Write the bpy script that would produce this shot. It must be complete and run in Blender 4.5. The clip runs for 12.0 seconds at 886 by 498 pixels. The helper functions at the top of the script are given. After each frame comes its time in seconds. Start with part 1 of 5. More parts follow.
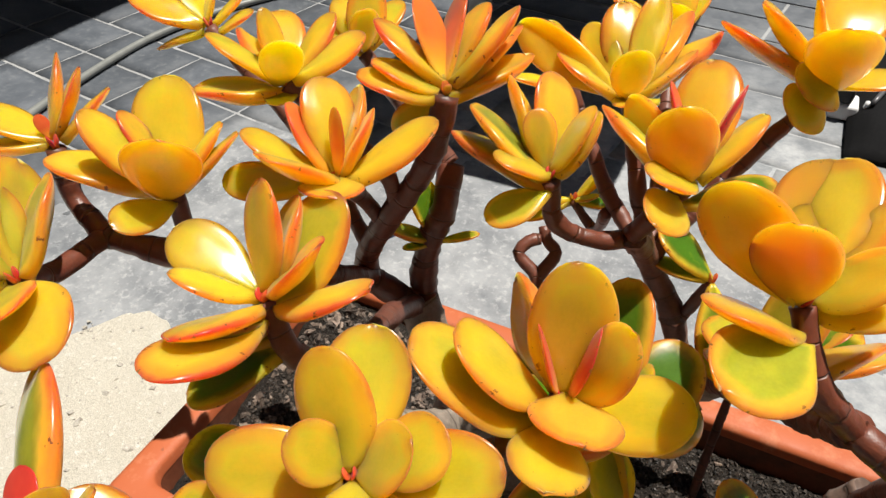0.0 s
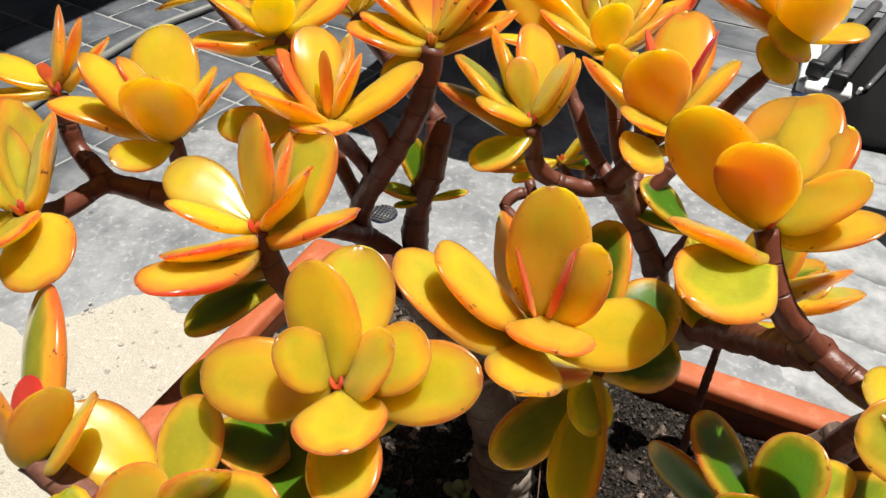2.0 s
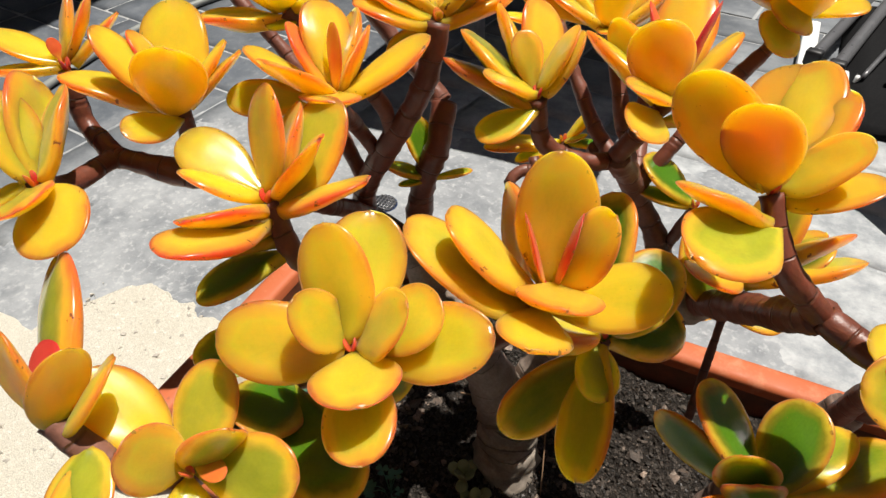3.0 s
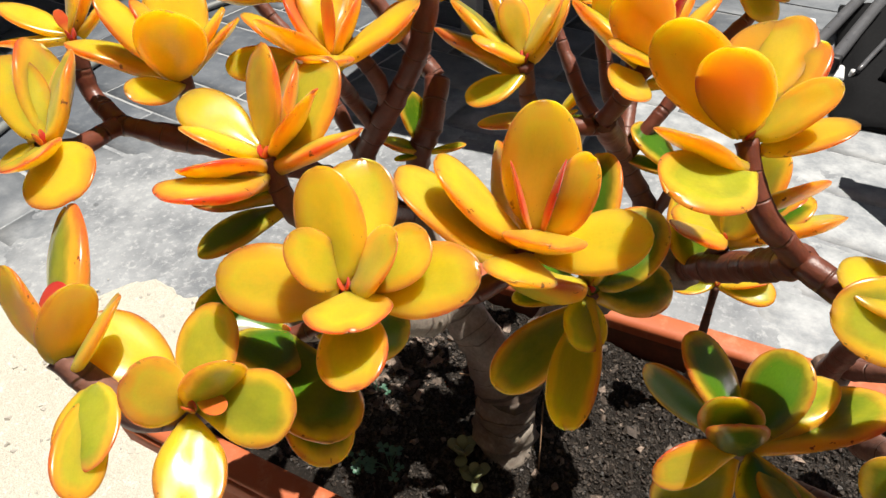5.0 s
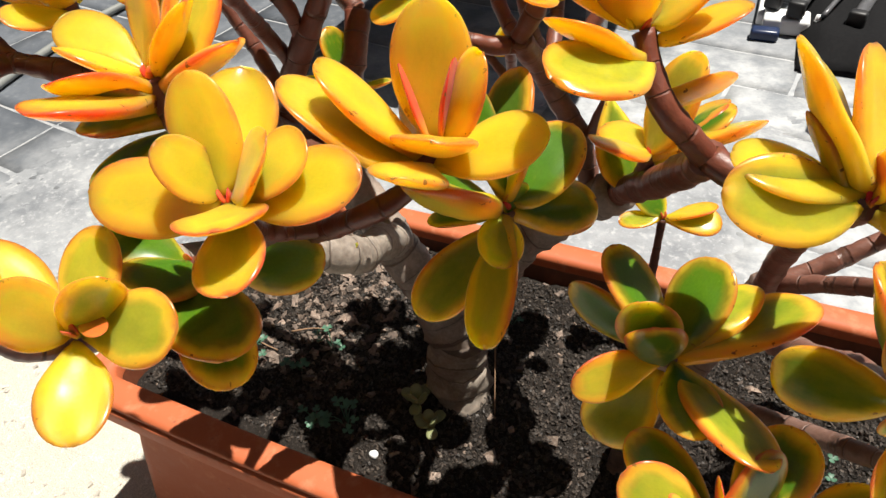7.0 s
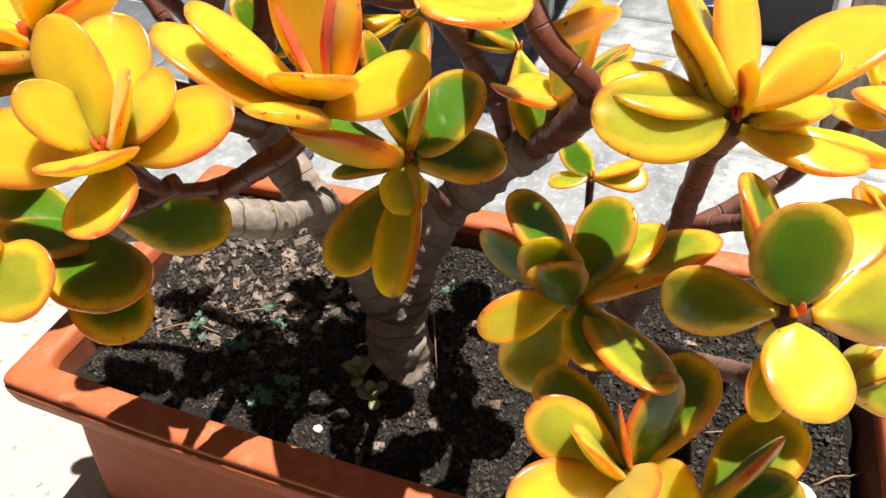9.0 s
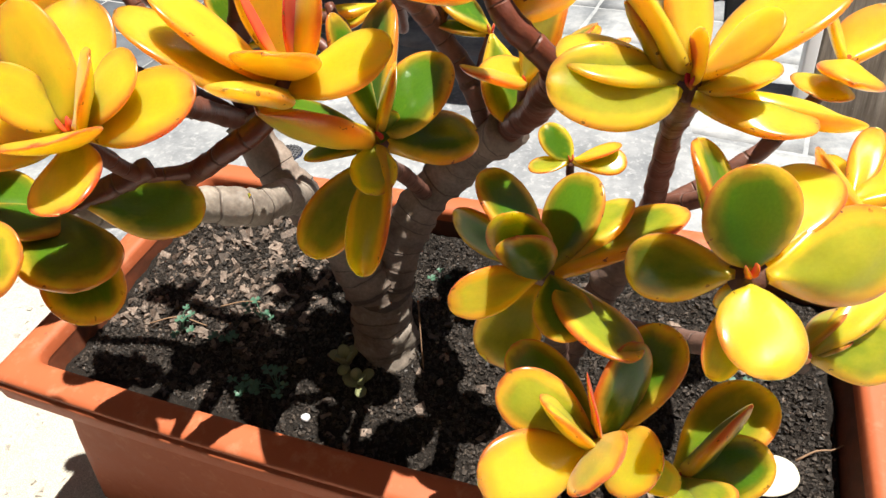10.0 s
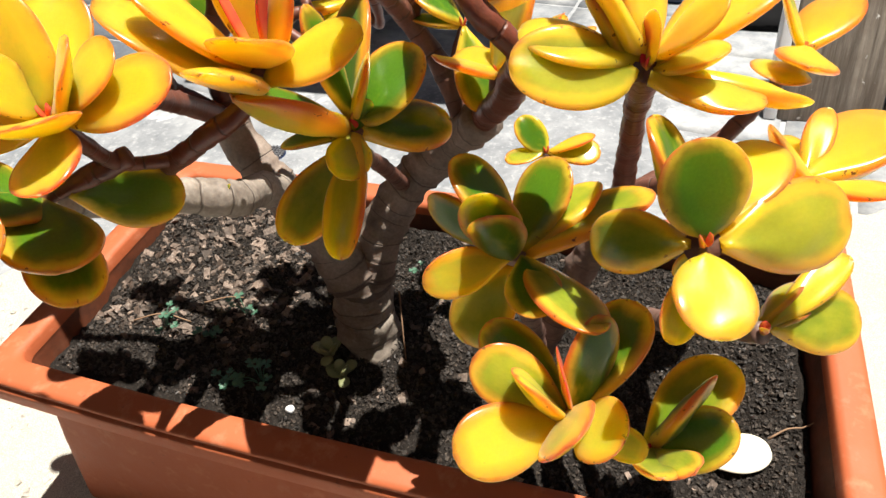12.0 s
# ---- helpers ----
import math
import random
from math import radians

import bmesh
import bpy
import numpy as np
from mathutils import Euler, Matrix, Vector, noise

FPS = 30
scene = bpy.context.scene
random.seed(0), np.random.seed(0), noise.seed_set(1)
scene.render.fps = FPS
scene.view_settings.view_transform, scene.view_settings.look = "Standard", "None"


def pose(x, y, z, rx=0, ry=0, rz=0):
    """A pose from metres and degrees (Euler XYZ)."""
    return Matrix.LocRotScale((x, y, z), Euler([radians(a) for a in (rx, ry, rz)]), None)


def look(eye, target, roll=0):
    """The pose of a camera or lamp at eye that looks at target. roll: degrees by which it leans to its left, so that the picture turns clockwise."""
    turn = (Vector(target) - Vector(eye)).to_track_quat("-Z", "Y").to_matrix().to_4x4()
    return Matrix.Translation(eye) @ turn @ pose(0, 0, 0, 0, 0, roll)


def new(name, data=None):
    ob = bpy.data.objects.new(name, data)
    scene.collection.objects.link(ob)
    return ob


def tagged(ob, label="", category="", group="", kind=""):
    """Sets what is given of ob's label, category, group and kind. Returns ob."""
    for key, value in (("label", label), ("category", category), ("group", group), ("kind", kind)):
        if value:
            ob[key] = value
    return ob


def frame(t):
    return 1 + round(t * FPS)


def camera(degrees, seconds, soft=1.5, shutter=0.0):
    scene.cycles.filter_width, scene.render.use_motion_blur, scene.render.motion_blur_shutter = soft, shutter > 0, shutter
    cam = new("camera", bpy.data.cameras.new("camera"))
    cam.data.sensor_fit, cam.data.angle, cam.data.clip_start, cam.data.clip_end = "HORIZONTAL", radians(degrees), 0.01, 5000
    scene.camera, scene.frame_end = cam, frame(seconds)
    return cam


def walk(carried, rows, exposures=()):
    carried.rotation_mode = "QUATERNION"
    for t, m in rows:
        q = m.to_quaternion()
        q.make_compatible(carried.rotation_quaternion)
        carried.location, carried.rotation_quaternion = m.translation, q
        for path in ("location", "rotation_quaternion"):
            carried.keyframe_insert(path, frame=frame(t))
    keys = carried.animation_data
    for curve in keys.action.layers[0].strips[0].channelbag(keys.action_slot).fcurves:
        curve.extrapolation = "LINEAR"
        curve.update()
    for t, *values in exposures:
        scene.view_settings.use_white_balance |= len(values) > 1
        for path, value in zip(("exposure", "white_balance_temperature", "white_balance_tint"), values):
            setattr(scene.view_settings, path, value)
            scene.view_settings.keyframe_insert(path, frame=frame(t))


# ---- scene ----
import itertools

cam = camera(67.9, 12.0, soft=1.45)
PATH = [
    (0.0, 0.0339, -0.2594, 0.6822, 48.57, 0.87, 26.66),
    (0.5, 0.0358, -0.2623, 0.6784, 48.71, 1.26, 26.74),
    (1.0, 0.0423, -0.2691, 0.6755, 48.77, 1.28, 26.83),
    (1.5, 0.0495, -0.2757, 0.6723, 48.73, 1.06, 26.72),
    (2.0, 0.0520, -0.2809, 0.6708, 48.58, 1.10, 26.56),
    (2.5, 0.0485, -0.2879, 0.6687, 48.32, 0.94, 26.63),
    (3.0, 0.0519, -0.2919, 0.6645, 48.24, 1.24, 26.11),
    (3.5, 0.0561, -0.2971, 0.6605, 48.44, 1.46, 25.92),
    (3.7, 0.0579, -0.3005, 0.6601, 48.19, 1.79, 26.15),
    (5.3, 0.0716, -0.3117, 0.6499, 49.18, 2.09, 25.61),
    (5.5, 0.0758, -0.3117, 0.6468, 48.82, 2.05, 25.08),
    (6.0, 0.0881, -0.3125, 0.6384, 48.37, 2.97, 24.46),
    (6.5, 0.0948, -0.3102, 0.6337, 47.87, 3.20, 24.03),
    (7.0, 0.1040, -0.3070, 0.6253, 47.32, 3.70, 23.39),
    (7.2, 0.1058, -0.3065, 0.6224, 47.16, 3.71, 22.88),
    (8.8, 0.1346, -0.3073, 0.6074, 46.65, 4.38, 20.19),
    (9.0, 0.1378, -0.3098, 0.6077, 46.77, 4.36, 19.79),
    (9.5, 0.1483, -0.3113, 0.6051, 46.54, 4.58, 18.99),
    (10.0, 0.1523, -0.3144, 0.6025, 46.59, 5.23, 18.83),
    (10.5, 0.1581, -0.3185, 0.6019, 46.70, 5.39, 18.22),
    (11.0, 0.1600, -0.3225, 0.6030, 46.53, 5.40, 18.04),
    (11.5, 0.1585, -0.3237, 0.5997, 46.66, 5.51, 17.75),
    (12.0, 0.1623, -0.3254, 0.6015, 46.75, 5.20, 17.36),
]
walk(cam, [(t, pose(x, y, z, rx, ry, rz)) for t, x, y, z, rx, ry, rz in PATH], exposures=((0, 0.37), (2.5, 0.42), (3.5, 0.50), (6.5, 0.70), (9.0, 0.93), (12.0, 0.91)))

# ---- light ----
SUN = Vector((0.21, 0.20, 1.0)).normalized()
world = bpy.data.worlds.new("sky")
scene.world = world
world.use_nodes = True
sky = world.node_tree.nodes.new("ShaderNodeTexSky")
sky.sky_type, sky.sun_disc = "NISHITA", False
sky.sun_elevation, sky.sun_rotation = math.asin(SUN.z), math.atan2(SUN.x, SUN.y)
back = world.node_tree.nodes["Background"]
world.node_tree.links.new(sky.outputs[0], back.inputs[0])
back.inputs[1].default_value = 0.018
sun = new("sun", bpy.data.lights.new("sun", "SUN"))
sun.data.energy, sun.data.angle, sun.data.color = 5.0, radians(0.53), (1.0, 0.95, 0.86)
sun.matrix_world = look(SUN * 5, (0, 0, 0))


# ---- materials ----
class Mat:
    """A small helper that wires nodes of one material."""

    def __init__(self, name):
        self.m = bpy.data.materials.new(name)
        self.m.use_nodes = True
        self.t = self.m.node_tree
        self.b = self.t.nodes["Principled BSDF"]

    def node(self, kind, **values):
        n = self.t.nodes.new(kind)
        for key, value in values.items():
            n.inputs[key.replace("_", " ")].default_value = value
        return n

    def link(self, a, b):
        self.t.links.new(a, b)

    def coords(self, which="Object"):
        return self.t.nodes.new("ShaderNodeTexCoord").outputs[which]

    def noise(self, vec, scale, detail=4.0, rough=0.55):
        n = self.node("ShaderNodeTexNoise", Scale=scale, Detail=detail, Roughness=rough)
        self.link(vec, n.inputs["Vector"])
        return n.outputs["Fac"]

    def ramp(self, fac, *stops):
        n = self.t.nodes.new("ShaderNodeValToRGB")
        while len(n.color_ramp.elements) < len(stops):
            n.color_ramp.elements.new(0.5)
        for e, (p, c) in zip(n.color_ramp.elements, stops):
            e.position = p
            e.color = (*c, 1) if isinstance(c, tuple) else (c, c, c, 1)
        self.link(fac, n.inputs[0])
        return n.outputs[0]

    def math(self, op, a, b=None, clamp=False):
        n = self.t.nodes.new("ShaderNodeMath")
        n.operation, n.use_clamp = op, clamp
        for s, v in zip(n.inputs, (a, b)):
            if v is None:
                continue
            if isinstance(v, (int, float)):
                s.default_value = v
            else:
                self.link(v, s)
        return n.outputs[0]

    def mix(self, fac, a, b, kind="MIX"):
        n = self.t.nodes.new("ShaderNodeMix")
        n.data_type, n.blend_type = "RGBA", kind
        for s, v in ((n.inputs[0], fac), (n.inputs[6], a), (n.inputs[7], b)):
            if isinstance(v, (int, float)):
                s.default_value = v
            elif isinstance(v, tuple):
                s.default_value = (*v, 1)
            else:
                self.link(v, s)
        return n.outputs[2]

    def bump(self, height, strength=0.3, distance=0.001):
        n = self.node("ShaderNodeBump", Strength=strength, Distance=distance)
        self.link(height, n.inputs["Height"])
        self.link(n.outputs[0], self.b.inputs["Normal"])

    def done(self, colour, rough, spec=0.5):
        for key, v in (("Base Color", colour), ("Roughness", rough)):
            if isinstance(v, (int, float)):
                self.b.inputs[key].default_value = v
            elif isinstance(v, tuple):
                self.b.inputs[key].default_value = (*v, 1)
            else:
                self.link(v, self.b.inputs[key])
        self.b.inputs["Specular IOR Level"].default_value = spec
        return self.m


def leaf_material():
    # Object colour: red = how green the middle is, green = how red the margin is, blue = orange flush, with the crimson flush above one.
    s = Mat("succulent_leaf")
    info = s.t.nodes.new("ShaderNodeObjectInfo")
    sep = s.t.nodes.new("ShaderNodeSeparateColor")
    s.link(info.outputs["Color"], sep.inputs[0])
    uv = s.t.nodes.new("ShaderNodeSeparateXYZ")
    s.link(s.coords("UV"), uv.inputs[0])
    obj = s.coords("Object")
    shift = s.node("ShaderNodeVectorMath")
    s.link(obj, shift.inputs[0])
    s.link(s.math("MULTIPLY", info.outputs["Random"], 37.0), shift.inputs[1])
    vec = shift.outputs[0]
    wob, fine = s.noise(vec, 2.4, 3), s.noise(vec, 30.0, 5)
    # way in from the margin, in leaf lengths, with a wandering line
    way = s.math("DIVIDE", uv.outputs[0], 3.0)
    soft = s.math("ADD", way, s.math("MULTIPLY", s.math("SUBTRACT", wob, 0.5), 0.10))
    core = s.ramp(soft, (0.0, 0.0), (0.27, 1.0))
    core.node.color_ramp.interpolation = "EASE"
    base = s.ramp(uv.outputs[1], (0.0, 0.55), (0.28, 0.0))
    gold = s.mix(s.ramp(wob, (0.3, 0.0), (0.7, 1.0)), (0.86, 0.44, 0.020), (0.89, 0.53, 0.030))
    olive = s.mix(fine, (0.48, 0.37, 0.014), (0.58, 0.45, 0.020))
    gold = s.mix(s.math("MULTIPLY", core, s.ramp(wob, (0.34, 0.5), (0.60, 1.0))), gold, olive)
    gold = s.mix(base, gold, (0.74, 0.52, 0.03))
    warm = s.math("MULTIPLY", s.math("MINIMUM", sep.outputs[2], 1.0), s.ramp(uv.outputs[1], (0.15, 0.25), (0.85, 1.5)), True)
    gold = s.mix(warm, gold, (0.82, 0.25, 0.022))
    lime = s.mix(fine, (0.50, 0.44, 0.030), (0.61, 0.52, 0.042))
    green = s.mix(fine, (0.042, 0.120, 0.004), (0.072, 0.175, 0.007))
    inner = s.ramp(soft, (0.0, 0.0), (0.14, 1.0))
    inner.node.color_ramp.interpolation = "EASE"
    # the greener the leaf, the nearer the green comes to its margin
    deep = s.math("SUBTRACT", s.math("MULTIPLY", sep.outputs[0], 1.12), s.math("MULTIPLY", s.math("SUBTRACT", 1.0, inner), 0.62))
    deep = s.math("ADD", deep, s.math("MULTIPLY", s.math("MULTIPLY", s.math("SUBTRACT", wob, 0.5), 0.8), sep.outputs[0]))
    body = s.mix(s.ramp(deep, (0.0, 0.0), (0.52, 1.0)), gold, lime)
    body = s.mix(s.ramp(deep, (0.28, 0.0), (0.90, 1.0)), body, green)
    rosy = s.math("SUBTRACT", sep.outputs[2], 1.0, True)
    body = s.mix(s.math("MULTIPLY", rosy, s.ramp(uv.outputs[1], (0.05, 0.0), (0.50, 1.0))), body, s.mix(wob, (0.55, 0.022, 0.020), (0.72, 0.070, 0.040)))
    narrow = s.math("ADD", way, s.math("MULTIPLY", s.math("SUBTRACT", s.noise(vec, 5.0, 3), 0.5), 0.05))
    tipward = s.ramp(uv.outputs[1], (0.2, 0.25), (0.7, 1.0))
    margin = s.math("MULTIPLY", s.math("MULTIPLY", s.ramp(narrow, (0.0, 1.0), (0.15, 0.0)), sep.outputs[1]), tipward)
    margin = s.math("MULTIPLY", s.math("MULTIPLY", margin, s.math("SUBTRACT", 1.0, rosy)), s.math("SUBTRACT", 0.90, s.math("MULTIPLY", sep.outputs[0], 0.55)))
    body = s.mix(margin, body, (0.82, 0.14, 0.028))
    lip = s.math("MULTIPLY", s.math("MULTIPLY", s.ramp(narrow, (0.008, 1.0), (0.045, 0.0)), sep.outputs[1]), tipward)
    body = s.mix(s.math("MULTIPLY", lip, 0.65), body, (0.52, 0.022, 0.026))
    scar = s.ramp(s.noise(vec, 11.0, 3), (0.665, 0.0), (0.685, 1.0))
    scar = s.math("MULTIPLY", scar, s.ramp(way, (0.02, 1.0), (0.06, 0.0)))
    body = s.mix(scar, body, (0.20, 0.065, 0.02))
    dots = s.node("ShaderNodeTexVoronoi", Scale=13.0)
    s.link(vec, dots.inputs["Vector"])
    dot = s.math("MULTIPLY", s.ramp(dots.outputs["Distance"], (0.05, 1.0), (0.075, 0.0)), s.ramp(s.noise(vec, 4.0, 2), (0.56, 0.0), (0.62, 0.7)))
    body = s.mix(dot, body, (0.24, 0.09, 0.02))
    hue = s.node("ShaderNodeHueSaturation", Saturation=1.0, Value=1.0)
    s.link(s.math("MULTIPLY_ADD", info.outputs["Random"], 0.020), hue.inputs["Hue"])
    hue.inputs["Hue"].links[0].from_node.inputs[2].default_value = 0.490
    s.link(body, hue.inputs["Color"])
    s.bump(s.math("ADD", s.math("MULTIPLY", s.noise(vec, 2.0, 1), 0.35), s.math("MULTIPLY", fine, 0.03)), 0.26, 0.0014)
    s.link(s.math("MULTIPLY", s.math("SUBTRACT", 1.0, s.math("MULTIPLY", sep.outputs[0], 0.5)), s.math("SUBTRACT", 1.0, s.math("MULTIPLY", rosy, 0.85))), s.b.inputs["Subsurface Weight"])
    s.b.inputs["Subsurface Radius"].default_value = (1.0, 0.78, 0.08)
    s.b.inputs["Subsurface Scale"].default_value = 0.03
    s.b.inputs["Coat Weight"].default_value = 0.06
    s.b.inputs["Coat Roughness"].default_value = 0.17
    # a thin waxy bloom
    s.b.inputs["Sheen Weight"].default_value = 0.08
    s.b.inputs["Sheen Roughness"].default_value = 0.45
    return s.done(hue.outputs[0], s.ramp(fine, (0.2, 0.20), (0.8, 0.28)), 0.32)


def bark_material():
    # Object colour red: 0 young red-brown twig, 1 old grey trunk.
    s = Mat("succulent_bark")
    info = s.t.nodes.new("ShaderNodeObjectInfo")
    sep = s.t.nodes.new("ShaderNodeSeparateColor")
    s.link(info.outputs["Color"], sep.inputs[0])
    age = sep.outputs[0]
    obj = s.coords("Object")
    big, fine = s.noise(obj, 45.0, 5, 0.65), s.noise(obj, 420.0, 5)
    uv = s.t.nodes.new("ShaderNodeSeparateXYZ")
    s.link(s.coords("UV"), uv.inputs[0])
    # ring scars at uneven steps
    step = s.t.nodes.new("ShaderNodeCombineXYZ")
    s.link(uv.outputs[1], step.inputs[0])
    s.link(s.math("MULTIPLY", age, 3.0), step.inputs[1])
    along = s.math("ADD", uv.outputs[1], s.math("MULTIPLY", s.noise(step.outputs[0], 48.0, 2), 0.030))
    along = s.math("ADD", along, s.math("MULTIPLY", big, 0.004))
    ring = s.math("PINGPONG", along, 0.0085)
    ring = s.ramp(s.math("MULTIPLY", ring, 133.0), (0.02, 0.0), (0.12, 1.0))
    young = s.mix(big, (0.048, 0.011, 0.006), (0.26, 0.066, 0.036))
    old = s.mix(s.ramp(big, (0.3, 0.0), (0.7, 1.0)), (0.17, 0.14, 0.115), (0.47, 0.405, 0.335))
    col = s.mix(s.math("POWER", age, 2.0), young, old)
    col = s.mix(s.math("MULTIPLY", s.ramp(fine, (0.35, 1.0), (0.7, 0.0)), 0.3), col, (0.06, 0.035, 0.025))
    col = s.mix(ring, s.mix(s.mix(age, (0.5, 0.5, 0.5), (0.62, 0.62, 0.62)), col, (0.05, 0.028, 0.02)), col)
    s.bump(s.math("ADD", s.math("MULTIPLY", ring, 0.8), s.math("ADD", s.math("MULTIPLY", big, 0.9), s.math("MULTIPLY", fine, 0.35))), 0.6, 0.0013)
    return s.done(col, s.mix(age, s.ramp(big, (0.3, 0.28), (0.75, 0.5)), s.ramp(big, (0.3, 0.5), (0.75, 0.75))), 0.45)


def terracotta_material(name="terracotta_clay", soil_and_shade=0.0):
    s = Mat(name)
    obj = s.coords()
    big, mid, fine = s.noise(obj, 7.0, 5), s.noise(obj, 60.0, 5, 0.65), s.noise(obj, 700.0, 4)
    col = s.mix(big, (0.39, 0.088, 0.030), (0.50, 0.135, 0.052))
    col = s.mix(s.ramp(mid, (0.55, 0.0), (0.8, 0.5)), col, (0.66, 0.30, 0.17))
    col = s.mix(s.ramp(s.noise(obj, 140.0, 3), (0.68, 0.0), (0.76, 0.7)), col, (0.22, 0.07, 0.035))
    if soil_and_shade:
        # dark soil stain whose depth also stands in for shade inside the wall
        col = s.mix(s.math("MULTIPLY", s.ramp(s.noise(obj, 24.0, 5, 0.7), (0.40, 1.0), (0.80, 0.55)), soil_and_shade), col, (0.035, 0.018, 0.012))
    else:
        # pale lime bloom and small dark knocks
        col = s.mix(s.ramp(s.noise(obj, 17.0, 6, 0.7), (0.58, 0.0), (0.78, 0.45)), col, (0.62, 0.33, 0.21))
    s.bump(s.math("ADD", mid, s.math("MULTIPLY", fine, 0.5)), 0.35, 0.0006)
    return s.done(col, s.ramp(mid, (0.3, 0.55), (0.8, 0.75)), 0.4)


def stone_material(name, a, b, c, scale, slurry=False, joined=False):
    s = Mat(name)
    info = s.t.nodes.new("ShaderNodeObjectInfo")
    own = s.t.nodes.new("ShaderNodeNewGeometry").outputs["Random Per Island"] if joined else info.outputs["Random"]
    obj = s.coords("Object")
    shift = s.node("ShaderNodeVectorMath")
    s.link(obj, shift.inputs[0])
    s.link(s.math("MULTIPLY", own, 19.0), shift.inputs[1])
    vec = shift.outputs[0]
    big, mid, fine = s.noise(vec, scale, 6, 0.65), s.noise(vec, scale * 7, 5, 0.7), s.noise(vec, scale * 60, 4)
    col = s.mix(s.ramp(big, (0.35, 0.0), (0.68, 1.0)), a, b)
    col = s.mix(s.ramp(mid, (0.52, 0.0), (0.72, 0.75)), col, c)
    hue = s.node("ShaderNodeHueSaturation")
    s.link(s.math("MULTIPLY_ADD", own, 1.2 if joined == 1 else 0.35), hue.inputs["Value"])
    hue.inputs["Value"].links[0].from_node.inputs[2].default_value = 0.35 if joined == 1 else 0.82
    s.link(col, hue.inputs["Color"])
    out = hue.outputs[0]
    if slurry:
        # dried cement slurry wiped over the paving near the patch
        where = s.t.nodes.new("ShaderNodeNewGeometry").outputs["Position"]
        pos = s.t.nodes.new("ShaderNodeSeparateXYZ")
        s.link(where, pos.inputs[0])
        film = s.math("MULTIPLY_ADD", pos.outputs[0], 1.6)
        film.node.inputs[2].default_value = 2.3
        film = s.math("SUBTRACT", film, s.math("MULTIPLY", pos.outputs[1], 0.8))
        reach = s.node("ShaderNodeVectorMath")
        reach.operation = "DISTANCE"
        s.link(where, reach.inputs[0])
        reach.inputs[1].default_value = (0.0, 0.7, 0.0)
        film = s.math("MULTIPLY", s.math("MINIMUM", film, 1.3), s.ramp(s.math("MULTIPLY", reach.outputs["Value"], 0.5), (0.55, 1.0), (0.80, 0.0)))
        # thinner farther back, partly so its colour deepens the shaded paving
        film = s.math("MULTIPLY", film, s.ramp(s.math("MULTIPLY", pos.outputs[1], 0.5), (0.38, 1.0), (0.60, 0.35)))
        film = s.math("ADD", film, s.math("MULTIPLY_ADD", s.noise(where, 3.2, 4, 0.6), 1.2))
        film.node.inputs[1].links[0].from_node.inputs[2].default_value = -0.6
        film = s.math("MULTIPLY", s.ramp(film, (0.25, 0.0), (1.0, 1.0)), s.ramp(s.noise(where, 26.0, 6, 0.7), (0.30, 0.92), (0.62, 1.0)))
        film = s.math("MULTIPLY", film, float(slurry))
        out = s.mix(film, out, s.mix(s.ramp(s.noise(where, 17.0, 6, 0.7), (0.38, 0.0), (0.66, 1.0)), (0.235, 0.25, 0.268), (0.47, 0.48, 0.49)))
    s.bump(s.math("ADD", s.math("MULTIPLY", mid, 1.0), s.math("MULTIPLY", fine, 0.3)), 0.5, 0.002)
    return s.done(out, s.ramp(mid, (0.3, 0.5), (0.7, 0.8)), 0.4)


def speckled_material(name, a, b, spots, scale, rough=0.85, relief=0.002):
    s = Mat(name)
    obj = s.coords()
    big, mid, fine = s.noise(obj, scale, 5, 0.6), s.noise(obj, scale * 9, 6, 0.7), s.noise(obj, scale * 70, 3)
    col = s.mix(big, a, b)
    col = s.mix(s.ramp(mid, (0.57, 0.0), (0.66, 1.0)), col, spots)
    cells = s.node("ShaderNodeTexVoronoi", Scale=scale * 14)
    s.link(obj, cells.inputs["Vector"])
    col = s.mix(s.ramp(cells.outputs["Distance"], (0.12, 0.6), (0.3, 0.0)), col, s.mix(cells.outputs["Color"], b, spots))
    col = s.mix(s.ramp(fine, (0.35, 0.35), (0.6, 0.0)), col, (0.02, 0.018, 0.016))
    s.bump(s.math("ADD", mid, s.math("MULTIPLY", fine, 0.5)), 0.8, relief)
    return s.done(col, rough, 0.25)


def plain_material(name, a, b, scale=20.0, rough=0.5, metal=0.0, spec=0.5):
    s = Mat(name)
    obj = s.coords()
    mid = s.noise(obj, scale, 5, 0.6)
    s.bump(s.noise(obj, scale * 12, 3), 0.15, 0.0005)
    s.b.inputs["Metallic"].default_value = metal
    return s.done(s.mix(mid, a, b), s.ramp(mid, (0.3, max(rough - 0.1, 0.05)), (0.7, rough + 0.1)), spec)


